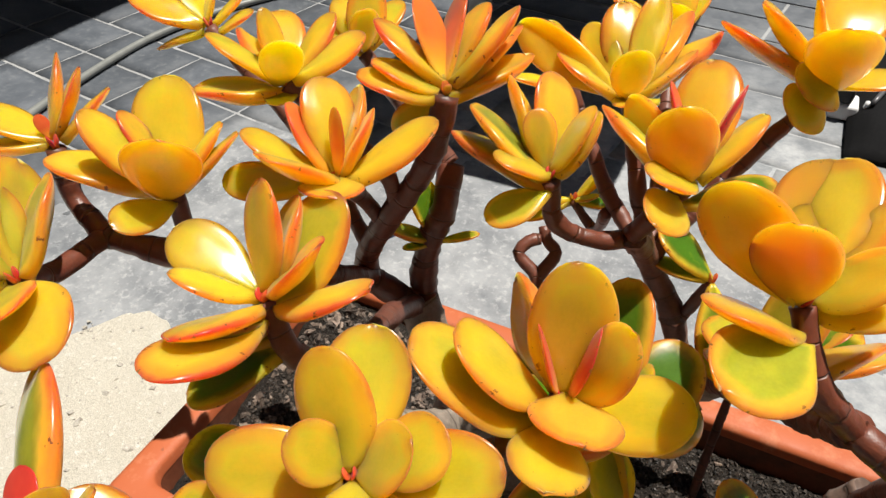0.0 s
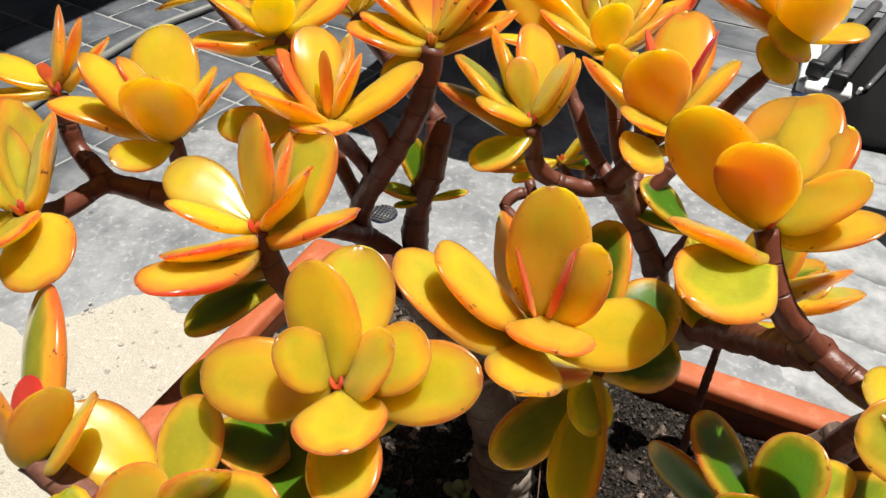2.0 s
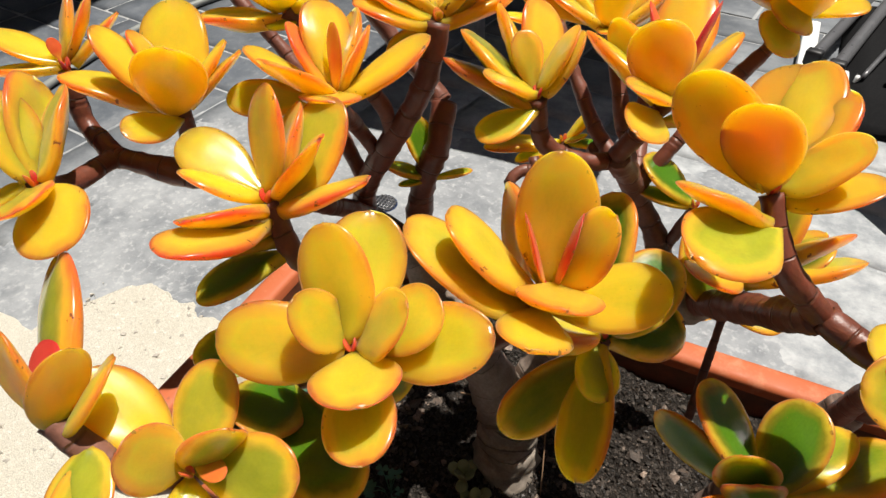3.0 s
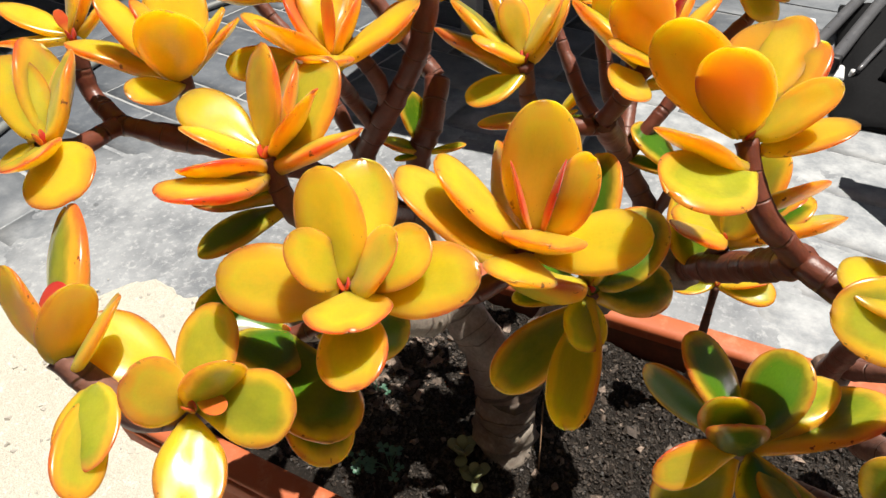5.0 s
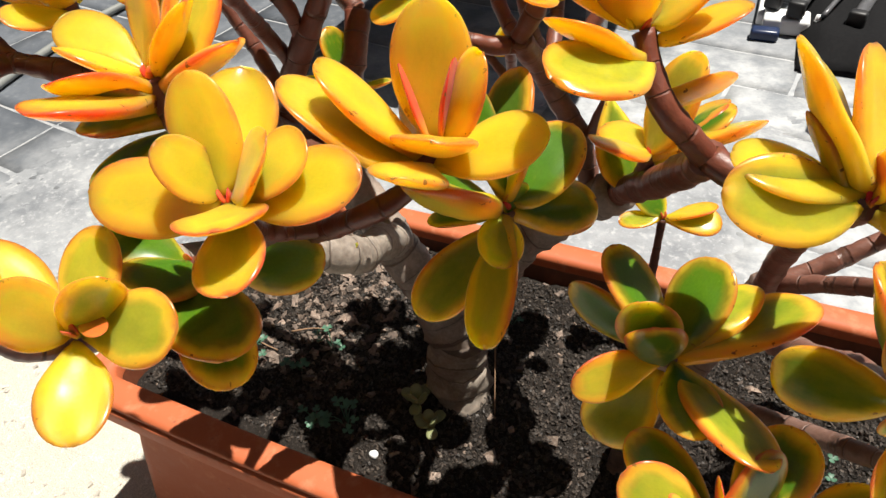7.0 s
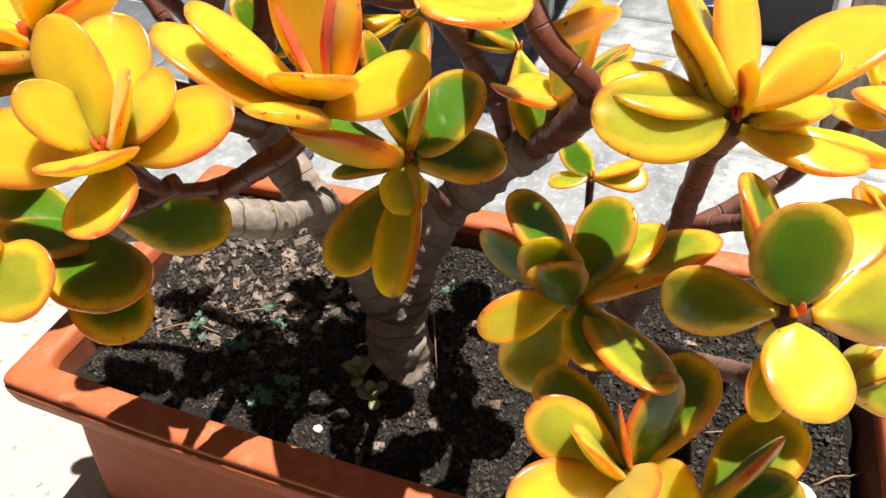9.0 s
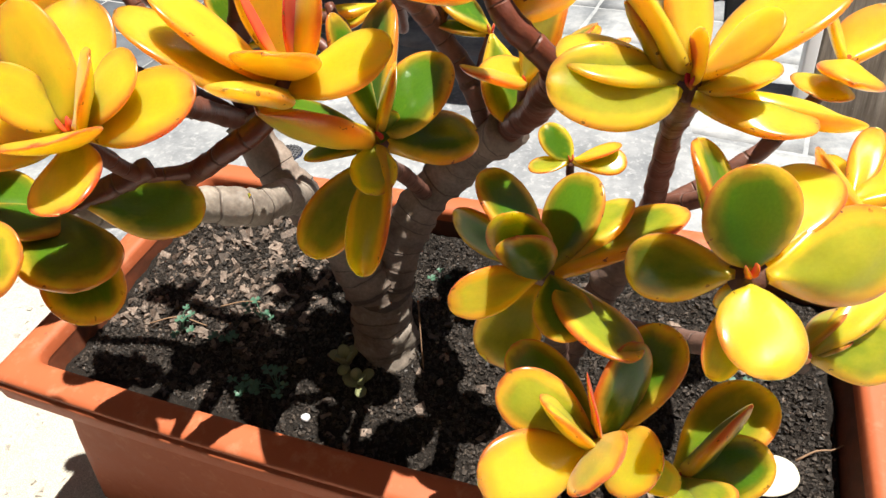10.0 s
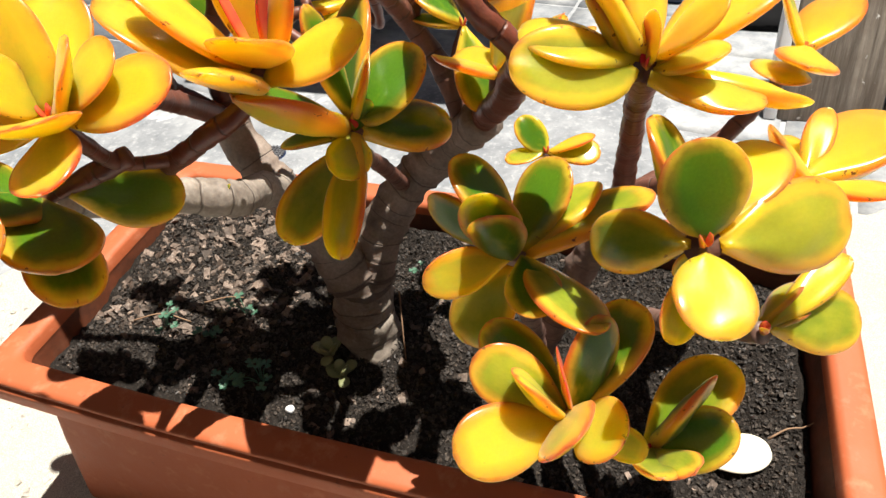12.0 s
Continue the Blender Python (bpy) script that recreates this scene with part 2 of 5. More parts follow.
def board_material():
    # weathered timber: streaks along the board, grey and brown, with flakes of old white paint
    s = Mat("weathered_board")
    stretch = s.t.nodes.new("ShaderNodeMapping")
    stretch.inputs["Scale"].default_value = (1.0, 1.0, 0.06)
    s.link(s.coords(), stretch.inputs[0])
    grain, blotch = s.noise(stretch.outputs[0], 90.0, 6, 0.7), s.noise(s.coords(), 14.0, 5, 0.65)
    col = s.mix(s.ramp(grain, (0.32, 0.0), (0.68, 1.0)), (0.10, 0.082, 0.066), (0.46, 0.40, 0.33))
    col = s.mix(s.ramp(blotch, (0.40, 0.0), (0.62, 0.6)), col, (0.17, 0.13, 0.10))
    col = s.mix(s.ramp(s.noise(s.coords(), 55.0, 4, 0.6), (0.66, 0.0), (0.70, 1.0)), col, (0.74, 0.72, 0.68))
    s.bump(s.math("ADD", grain, s.math("MULTIPLY", blotch, 0.4)), 0.6, 0.002)
    return s.done(col, 0.8, 0.3)


LEAF = leaf_material()
BARK = bark_material()
CLAY = terracotta_material()
SOILED_SHADED = terracotta_material("soiled_shaded_clay", 0.85)
SLATE = stone_material("slate_paver", (0.066, 0.076, 0.092), (0.112, 0.124, 0.143), (0.17, 0.18, 0.192), 9.0, True)
JOINT = stone_material("mortar_joint", (0.26, 0.265, 0.27), (0.36, 0.365, 0.37), (0.44, 0.44, 0.44), 12.0, True)
SKIN = stone_material("cement_slurry", (0.15, 0.16, 0.175), (0.31, 0.32, 0.333), (0.44, 0.445, 0.45), 13.0)
CEMENT = speckled_material("cement_patch", (0.60, 0.555, 0.465), (0.72, 0.68, 0.59), (0.80, 0.77, 0.70), 12.0, 0.85, 0.005)
SOIL = speckled_material("potting_soil", (0.012, 0.0095, 0.0075), (0.034, 0.026, 0.021), (0.11, 0.088, 0.072), 60.0, 0.95, 0.004)
CHIP = stone_material("bark_chip", (0.075, 0.055, 0.044), (0.24, 0.175, 0.135), (0.42, 0.35, 0.29), 60.0, joined=True)
CRUMB = stone_material("soil_crumb", (0.014, 0.011, 0.0085), (0.060, 0.046, 0.037), (0.17, 0.135, 0.108), 90.0, joined=True)
PEBBLE = stone_material("pale_stone", (0.34, 0.31, 0.27), (0.56, 0.52, 0.45), (0.76, 0.73, 0.67), 60.0, joined=2)
GRIT = stone_material("grit_stone", (0.045, 0.042, 0.040), (0.11, 0.10, 0.095), (0.20, 0.185, 0.17), 80.0, joined=True)
WEED = plain_material("weed_leaf", (0.035, 0.10, 0.06), (0.07, 0.16, 0.10), 300.0, 0.5)
PALE = plain_material("pale_succulent", (0.15, 0.17, 0.075), (0.26, 0.27, 0.13), 120.0, 0.45)
DRY = plain_material("dried_leaf", (0.72, 0.66, 0.50), (0.80, 0.76, 0.62), 60.0, 0.6)
TWIG = plain_material("dry_twig", (0.20, 0.11, 0.06), (0.36, 0.23, 0.14), 200.0, 0.8)
BRICKISH = speckled_material("dark_wall_render", (0.16, 0.13, 0.11), (0.22, 0.185, 0.155), (0.12, 0.10, 0.085), 6.0)
RENDER = speckled_material("wall_render", (0.36, 0.33, 0.29), (0.46, 0.42, 0.37), (0.26, 0.24, 0.21), 6.0)
WOOD = board_material()
RUBBER = plain_material("hose_rubber", (0.17, 0.178, 0.17), (0.25, 0.258, 0.245), 50.0, 0.4)
BLACK = plain_material("black_plastic", (0.008, 0.008, 0.009), (0.016, 0.016, 0.018), 30.0, 0.5)
STEEL = plain_material("brushed_metal", (0.36, 0.36, 0.37), (0.5, 0.5, 0.51), 60.0, 0.38, 0.6)
STEEL_DARK = plain_material("grey_tube", (0.10, 0.10, 0.108), (0.15, 0.15, 0.158), 60.0, 0.36, 0.3)
WHITE = plain_material("white_metal", (0.74, 0.75, 0.76), (0.82, 0.82, 0.82), 40.0, 0.4)
FABRIC = plain_material("black_fabric", (0.004, 0.004, 0.0045), (0.009, 0.009, 0.010), 200.0, 0.9, 0.0, 0.15)
BLUE = plain_material("blue_plastic", (0.01, 0.02, 0.06), (0.02, 0.035, 0.09), 40.0, 0.35)


# ---- builders ----
def empty(name, at=(0, 0, 0), **tags):
    ob = new(name)
    ob.location = at
    ob.empty_display_size = 0.02
    return tagged(ob, **tags)


def part(name, bm, material, parent=None, label="", smooth=True):
    me = bpy.data.meshes.new(name)
    bm.normal_update()
    bm.to_mesh(me)
    bm.free()
    if smooth:
        me.shade_smooth()
    me.materials.append(material)
    ob = new(name, me)
    if parent:
        ob.parent = parent
    if label:
        ob["label"] = label
    return ob


def raw_part(name, verts, faces, material, parent=None, label="", smooth=False):
    me = bpy.data.meshes.new(name)
    me.from_pydata(verts, [], faces)
    if smooth:
        me.shade_smooth()
    me.materials.append(material)
    ob = new(name, me)
    if parent:
        ob.parent = parent
    if label:
        ob["label"] = label
    return ob


def add_box(bm, x0, x1, y0, y1, z0, z1, bevel=0.0, m=Matrix()):
    at = Matrix.Translation(((x0 + x1) / 2, (y0 + y1) / 2, (z0 + z1) / 2)) @ Matrix.Diagonal((x1 - x0, y1 - y0, z1 - z0, 1))
    made = bmesh.ops.create_cube(bm, size=1, matrix=m @ at)
    if bevel:
        edges = list({e for v in made["verts"] for e in v.link_edges})
        bmesh.ops.bevel(bm, geom=edges, offset=bevel, segments=2, affect="EDGES", profile=0.5)
    return bm


def smooth_path(points, step):
    """Points on a curve through the given ones, with the radius carried along: rows of x, y, z, r."""
    p = [Vector(q) for q in points]
    p = [2 * p[0] - p[1], *p, 2 * p[-1] - p[-2]]
    out = []
    for a, b, c, d in zip(p, p[1:], p[2:], p[3:]):
        n = max(2, int((c - b).xyz.length / step))
        for i in range(n):
            t = i / n
            out.append(0.5 * (2 * b + (c - a) * t + (2 * a - 5 * b + 4 * c - d) * t * t + (3 * b - a - 3 * c + d) * t ** 3))
    out.append(p[-2])
    return out


def tube(points, radii, step=0.004, sides=14, knots=0.0, lumpy=0.0, seed=0.0, caps=True):
    """A bent tube with a radius that runs from radii[0] to radii[1], ring scars and lumps."""
    line = smooth_path([(*q, 0) for q in points], step)
    line = [q.xyz for q in line]
    bm = bmesh.new()
    uvl = bm.loops.layers.uv.new("UVMap")
    up = Vector((0.3, 0.2, 1)).normalized()
    side = None
    rings, dist = [], 0.0
    total = sum((b - a).length for a, b in zip(line, line[1:]))
    for i, q in enumerate(line):
        way = (line[min(i + 1, len(line) - 1)] - line[max(i - 1, 0)]).normalized()
        side = (side - way * side.dot(way)).normalized() if side else way.orthogonal().normalized()
        over = way.cross(side)
        if i:
            dist += (q - line[i - 1]).length
        r = radii[0] + (radii[1] - radii[0]) * dist / max(total, 1e-6)
        if knots:
            r *= 1 + (0.07 + 0.06 * noise.noise(Vector((dist * 60, seed, 0)))) * math.exp(-(((dist + seed * 0.01) % knots) / knots - 0.5) ** 2 / 0.012) - 0.03
        ring = []
        for k in range(sides):
            a = 2 * math.pi * k / sides
            d = side * math.cos(a) + over * math.sin(a)
            f = 1 + lumpy * noise.noise((q + d * r) * 55 + Vector((seed, 0, 0))) + 0.5 * lumpy * noise.noise((q + d * r) * 150 + Vector((seed, 3, 0)))
            ring.append(bm.verts.new(q + d * r * f))
        rings.append((ring, dist))
    for (a, da), (b, db) in zip(rings, rings[1:]):
        for k in range(sides):
            f = bm.faces.new((a[k], a[(k + 1) % sides], b[(k + 1) % sides], b[k]))
            for lp, (uu, vv) in zip(f.loops, ((k, da), (k + 1, da), (k + 1, db), (k, db))):
                lp[uvl].uv = (uu / sides, vv)
    if caps:
        bm.faces.new(list(reversed(rings[0][0])))
        bm.faces.new(rings[-1][0])
    return bm


# ---- ground ----
ground = tagged(raw_part("ground", [(-60, -60, -0.0028), (60, -60, -0.0028), (60, 60, -0.0028), (-60, 60, -0.0028)], [(0, 1, 2, 3)], JOINT),
                "pale mortar bed under the grey slate paving", "ground", kind="structure")

PAVE_L, PAVE_W, PAVE_TURN = 0.268, 0.134, radians(-8.0)


def paver_mesh(seed):
    rng = random.Random(seed)
    bm = bmesh.new()
    l, w = PAVE_L / 2 - 0.0042, PAVE_W / 2 - 0.0042
    nx, ny = 6, 4
    grid = [[bm.verts.new((-l + 2 * l * i / nx + (rng.uniform(-.001, .001) if i in (0, nx) else 0),
                           -w + 2 * w * j / ny + (rng.uniform(-.001, .001) if j in (0, ny) else 0),
                           0.0010 * noise.noise(Vector((i * 0.7 + seed * 9, j * 0.7, seed))) - (0.0008 if i in (0, nx) or j in (0, ny) else 0)))
             for j in range(ny + 1)] for i in range(nx + 1)]
    for i in range(nx):
        for j in range(ny):
            bm.faces.new((grid[i][j], grid[i + 1][j], grid[i + 1][j + 1], grid[i][j + 1]))
    rim = [grid[i][0] for i in range(nx + 1)] + [grid[nx][j] for j in range(1, ny + 1)] + [grid[i][ny] for i in range(nx - 1, -1, -1)] + [grid[0][j] for j in range(ny - 1, 0, -1)]
    low = [bm.verts.new((v.co.x, v.co.y, -0.014)) for v in rim]
    for k in range(len(rim)):
        bm.faces.new((rim[k], low[k], low[(k + 1) % len(rim)], rim[(k + 1) % len(rim)]))
    me = bpy.data.meshes.new("paver")
    bm.normal_update()
    bm.to_mesh(me)
    bm.free()
    me.shade_smooth()
    me.materials.append(SLATE)
    return me


pavers = [paver_mesh(k) for k in range(6)]
rng = random.Random(4)
turn = Matrix.Rotation(PAVE_TURN, 4, "Z")
far_verts, far_faces = [], []
for row in range(-60, 80):
    for col in range(-40, 40):
        at = turn @ Vector((col * PAVE_L - 1.111 + 0.165 * ((row + 1) // 2 % 2), row * PAVE_W + 0.559, 0))
        at.z = rng.uniform(-0.0006, 0.0008)
        near = -1.75 < at.x < 0.75 and -0.05 < at.y < 1.45 and not (abs(at.x) < 0.25 and abs(at.y) < 0.08)
        if near:
            ob = new("paver", pavers[rng.randrange(6)])
            ob.parent = ground
            ob.matrix_basis = Matrix.Translation(at) @ turn @ Matrix.Rotation(rng.gauss(0, 0.006), 4, "Z")
        elif at.length < 6:
            k = len(far_verts)
            l, w = PAVE_L / 2 - 0.0042, PAVE_W / 2 - 0.0042
            far_verts += [at + turn @ Vector((sx * l, sy * w, 0)) for sx, sy in ((-1, -1), (1, -1), (1, 1), (-1, 1))]
            far_faces.append((k, k + 1, k + 2, k + 3))
far = raw_part("far_pavers", far_verts, far_faces, SLATE, ground)
far["kind"] = "stuff"

# A skin of cement slurry, wiped thin, fills the joints near the planter and thins out over the pavers.
def slurry_z(x, y):
    out = max(0.0, -0.84 - x + 0.35 * max(0.0, 0.22 - y), 0.9 * (y - 0.60 - 0.24 * x), x - 0.10)
    thick = 0.0030 - 0.030 * out + 0.0030 * noise.noise(Vector((x * 7, y * 7, 4.0))) + 0.0016 * noise.noise(Vector((x * 27, y * 27, 8.0))) + 0.0009 * noise.noise(Vector((x * 90, y * 90, 3.0)))
    return max(-0.003, thick)


bm = bmesh.new()
nx, ny = 300, 190
rows = [[bm.verts.new((x := -1.15 + 1.45 * i / nx, y := -0.02 + 0.92 * j / ny, slurry_z(x, y))) for j in range(ny + 1)] for i in range(nx + 1)]
for a, b in zip(rows, rows[1:]):
    for j in range(ny):
        if max(v.co.z for v in (a[j], b[j], b[j + 1], a[j + 1])) > -0.0029:
            bm.faces.new((a[j], b[j], b[j + 1], a[j + 1]))
bmesh.ops.delete(bm, geom=[v for v in bm.verts if not v.link_faces], context="VERTS")
tagged(part("pavement_slurry", bm, SKIN), "cloudy grey cement slurry dried over slate paving", "pavement", kind="structure")


# Pale cement spread over the pavers round the planter, with a ragged edge.
def cement_edge(x):
    side = min(1.0, max(0.0, (x - 0.30) / 0.06))
    return 0.115 + 0.34 * side * side + 0.018 * noise.noise(Vector((x * 9, 3.1, 0))) + 0.02 * noise.noise(Vector((x * 31, 1.7, 0))) + 0.006 * noise.noise(Vector((x * 110, 0.4, 0)))


def cement_front(x):
    return -0.47 + 0.05 * noise.noise(Vector((x * 5, 9.3, 0))) + 0.02 * noise.noise(Vector((x * 25, 4.4, 0)))


bm = bmesh.new()
nx, ny = 260, 26
rows = []
for i in range(nx + 1):
    x = -0.715 + 1.5 * i / nx + 0.012 * noise.noise(Vector((i * 0.2, 5, 0))) * (i == 0)
    edge = cement_edge(x)
    if x < -0.66:
        edge -= (-0.66 - x) * 2.0
    rows.append([bm.verts.new((x, cement_front(x) + (edge - cement_front(x)) * (1 - (1 - j / ny) ** 2.2), (0.006 if j < ny else 0.001) + 0.0014 * noise.noise(Vector((x * 14, j * 0.8, 0))))) for j in range(ny + 1)])
for a, b in zip(rows, rows[1:]):
    for j in range(ny):
        bm.faces.new((a[j], b[j], b[j + 1], a[j + 1]))
cement = tagged(part("pavement_cement", bm, CEMENT), "cream cement spread with a ragged edge over paving", "pavement", kind="structure")
bm = bmesh.new()
grid = []
for i in range(60):
    x = -2.2 + 1.49 * i / 59
    e = -0.005 + 0.02 * noise.noise(Vector((x * 12, 7.7, 0))) + 0.01 * noise.noise(Vector((x * 50, 2.2, 0)))
    grid.append([bm.verts.new((x, y, 0.005 if y < e else 0.0005)) for y in (-0.5, -0.4, -0.3, e - 0.01, e)])
for a, b in zip(grid, grid[1:]):
    for j in range(4):
        bm.faces.new((a[j], b[j], b[j + 1], a[j + 1]))
tagged(part("pavement_cement", bm, CEMENT), "cream cement with a ragged edge beside the pavers", "pavement", kind="structure")


# ---- planter ----
RIM_Z, IN_L, IN_W, LIP = 0.205, 0.303, 0.1226, 0.0262
planter = empty("planter", (0, 0, 0.006), label="rectangular terracotta planter with a thick grooved rim", category="planter")


def bow(x, y):
    """The long front side bulges a little."""
    return y - (0.0065 * max(0.0, math.cos(math.pi * (x + 0.08) / 0.62)) if y < 0 else 0.0)


def loop_at(lx, ly, radius, z, n=7, long=24):
    """A rounded rectangle, anticlockwise from the front left corner."""
    out = []
    for cx, cy, a0 in ((-1, -1, math.pi), (1, -1, 1.5 * math.pi), (1, 1, 0), (-1, 1, 0.5 * math.pi)):
        for k in range(n):
            a = a0 + 0.5 * math.pi * k / (n - 1)
            out.append((cx * (lx - radius) + radius * math.cos(a), cy * (ly - radius) + radius * math.sin(a)))
        nxt = {(-1, -1): (1, -1), (1, -1): (1, 1), (1, 1): (-1, 1), (-1, 1): (-1, -1)}[(cx, cy)]
        if cy == nxt[1]:
            x0, x1 = cx * (lx - radius), nxt[0] * (lx - radius)
            out += [(x0 + (x1 - x0) * k / long, cy * ly) for k in range(1, long)]
    return [(x, bow(x, y), z + 0.0008 * noise.noise(Vector((x * 9, y * 9, z * 30)))) for x, y in out]


def shell(levels):
    bm = bmesh.new()
    loops = [[bm.verts.new(p) for p in loop_at(IN_L + o, IN_W + o, r, z)] for o, r, z in levels]
    for a, b in zip(loops, loops[1:]):
        for k in range(len(a)):
            bm.faces.new((a[k], a[(k + 1) % len(a)], b[(k + 1) % len(b)], b[k]))
    return bm, loops


bm, loops = shell([(-0.030, 0.02, 0.006), (-0.027, 0.022, 0.004), (0.0245, 0.02, 0.005), (0.0270, 0.02, 0.009), (0.0150, 0.022, 0.10), (0.004, 0.022, RIM_Z - 0.038)])
bm.faces.new(list(reversed(loops[0])))
part("body", bm, CLAY, planter).location.z = -0.006
bm, loops = shell([(0.004, 0.022, RIM_Z - 0.038), (0.019, 0.008, RIM_Z - 0.034), (0.0235, 0.0075, RIM_Z - 0.031), (0.0262, 0.008, RIM_Z - 0.027),
                   (0.0268, 0.008, RIM_Z - 0.013), (0.0264, 0.008, RIM_Z - 0.0088), (0.0228, 0.0075, RIM_Z - 0.0078), (0.0228, 0.0075, RIM_Z - 0.0062),
                   (0.0252, 0.0075, RIM_Z - 0.004), (0.0238, 0.0075, RIM_Z - 0.0012), (0.020, 0.008, RIM_Z), (0.006, 0.010, RIM_Z + 0.0006),
                   (0.0015, 0.013, RIM_Z - 0.0008), (0.0, 0.012, RIM_Z - 0.004), (-0.001, 0.012, RIM_Z - 0.012)])
part("rim", bm, CLAY, planter, "thick terracotta rim with a groove along its edge").location.z = -0.006
bm, loops = shell([(-0.001, 0.012, RIM_Z - 0.012)] + [(-0.001 - 0.00035 * k + 0.0006 * (k % 2), 0.012, RIM_Z - 0.012 - 0.004 * k) for k in range(1, 28)])
part("inner_wall", bm, SOILED_SHADED, planter, "soil-stained ribbed inside of the clay wall, coloured darker for shade").location.z = -0.006


# ---- soil ----
def soil_z(x, y):
    z = 0.166 + 0.018 * min(1.0, max(0.0, (-0.06 - x) / 0.16)) + 0.10 * y * 0.6 - 0.004 * max(0.0, x - 0.05) / 0.25
    z += 0.008 * noise.noise(Vector((x * 11, y * 11, 2.0))) + 0.0045 * noise.noise(Vector((x * 34, y * 34, 5.0))) + 0.0026 * noise.noise(Vector((x * 120, y * 120, 1.0))) + 0.0016 * noise.noise(Vector((x * 260, y * 260, 1.0)))
    return z + 0.012 * math.exp(-((x + 0.037) ** 2 + (y + 0.02) ** 2) / 0.002)


bm = bmesh.new()
nx, ny = 380, 160
grid = [[bm.verts.new((x := -0.298 + 0.596 * i / nx, bow(x, y) if (y := -0.118 + 0.236 * j / ny) < -0.09 else y, soil_z(x, y))) for j in range(ny + 1)] for i in range(nx + 1)]
for i in range(nx):
    for j in range(ny):
        bm.faces.new((grid[i][j], grid[i + 1][j], grid[i + 1][j + 1], grid[i][j + 1]))
tagged(part("soil", bm, SOIL), "dark crumbly potting soil filling the planter", "soil", kind="stuff")


def scatter(name, material, count, seed, low, high, flat, label, where):
    rng = random.Random(seed)
    verts, faces = [], []
    while count:
        x, y = rng.uniform(-0.292, 0.292), rng.uniform(-0.112, 0.115)
        if rng.random() > where(x, y):
            continue
        count -= 1
        s = rng.uniform(low, high) * rng.uniform(0.5, 1)
        m = Matrix.LocRotScale((x, y, soil_z(x, y) + s * flat * 0.5), Euler((rng.uniform(-0.7, 0.7), rng.uniform(-0.7, 0.7), rng.uniform(0, 6.3))), (s, s * rng.uniform(0.3, 0.85), s * flat))
        k = len(verts)
        verts += [m @ Vector([c * rng.uniform(0.35, 1.1) for c in corner]) for corner in itertools.product((-1, 1), repeat=3)]
        faces += [tuple(k + i for i in f) for f in ((0, 1, 3, 2), (4, 6, 7, 5), (0, 4, 5, 1), (2, 3, 7, 6), (0, 2, 6, 4), (1, 5, 7, 3))]
    return tagged(raw_part(name, verts, faces, material), label, name.replace("_", " "), kind="stuff")


scatter("bark_chips", CHIP, 1100, 3, 0.0015, 0.0080, 0.34, "brown bark chips scattered on the potting soil", lambda x, y: 1.0 if x < -0.12 and y > -0.06 else (0.08 if x < 0.15 else 0.03))
scatter("grit", GRIT, 2200, 8, 0.0006, 0.0022, 0.8, "small grey grit stones on the potting soil", lambda x, y: 1.0 if y > 0.0 or x < -0.12 else 0.4)
scatter("soil_crumbs", CRUMB, 26000, 12, 0.0007, 0.0028, 0.8, "loose dark crumbs of potting soil", lambda x, y: 1.0)


def cement_stones():
    rng = random.Random(21)
    verts, faces = [], []
    for k in range(900):
        x, y = rng.uniform(-0.70, -0.31), rng.uniform(-0.40, 0.11)
        s = 0.0009 + 0.0042 * rng.random() ** 4
        m = Matrix.LocRotScale((x, y, 0.0056), Euler((rng.uniform(-0.4, 0.4), rng.uniform(-0.4, 0.4), rng.uniform(0, 6.3))), (s, s * rng.uniform(0.6, 1), s * 0.6))
        k = len(verts)
        verts += [m @ Vector([c * rng.uniform(0.5, 1.0) for c in corner]) for corner in itertools.product((-1, 1), repeat=3)]
        faces += [tuple(k + i for i in f) for f in ((0, 1, 3, 2), (4, 6, 7, 5), (0, 4, 5, 1), (2, 3, 7, 6), (0, 2, 6, 4), (1, 5, 7, 3))]
    return tagged(raw_part("cement_stones", verts, faces, PEBBLE), "tiny pale stones set in the cream cement", "gravel", kind="stuff")


cement_stones()


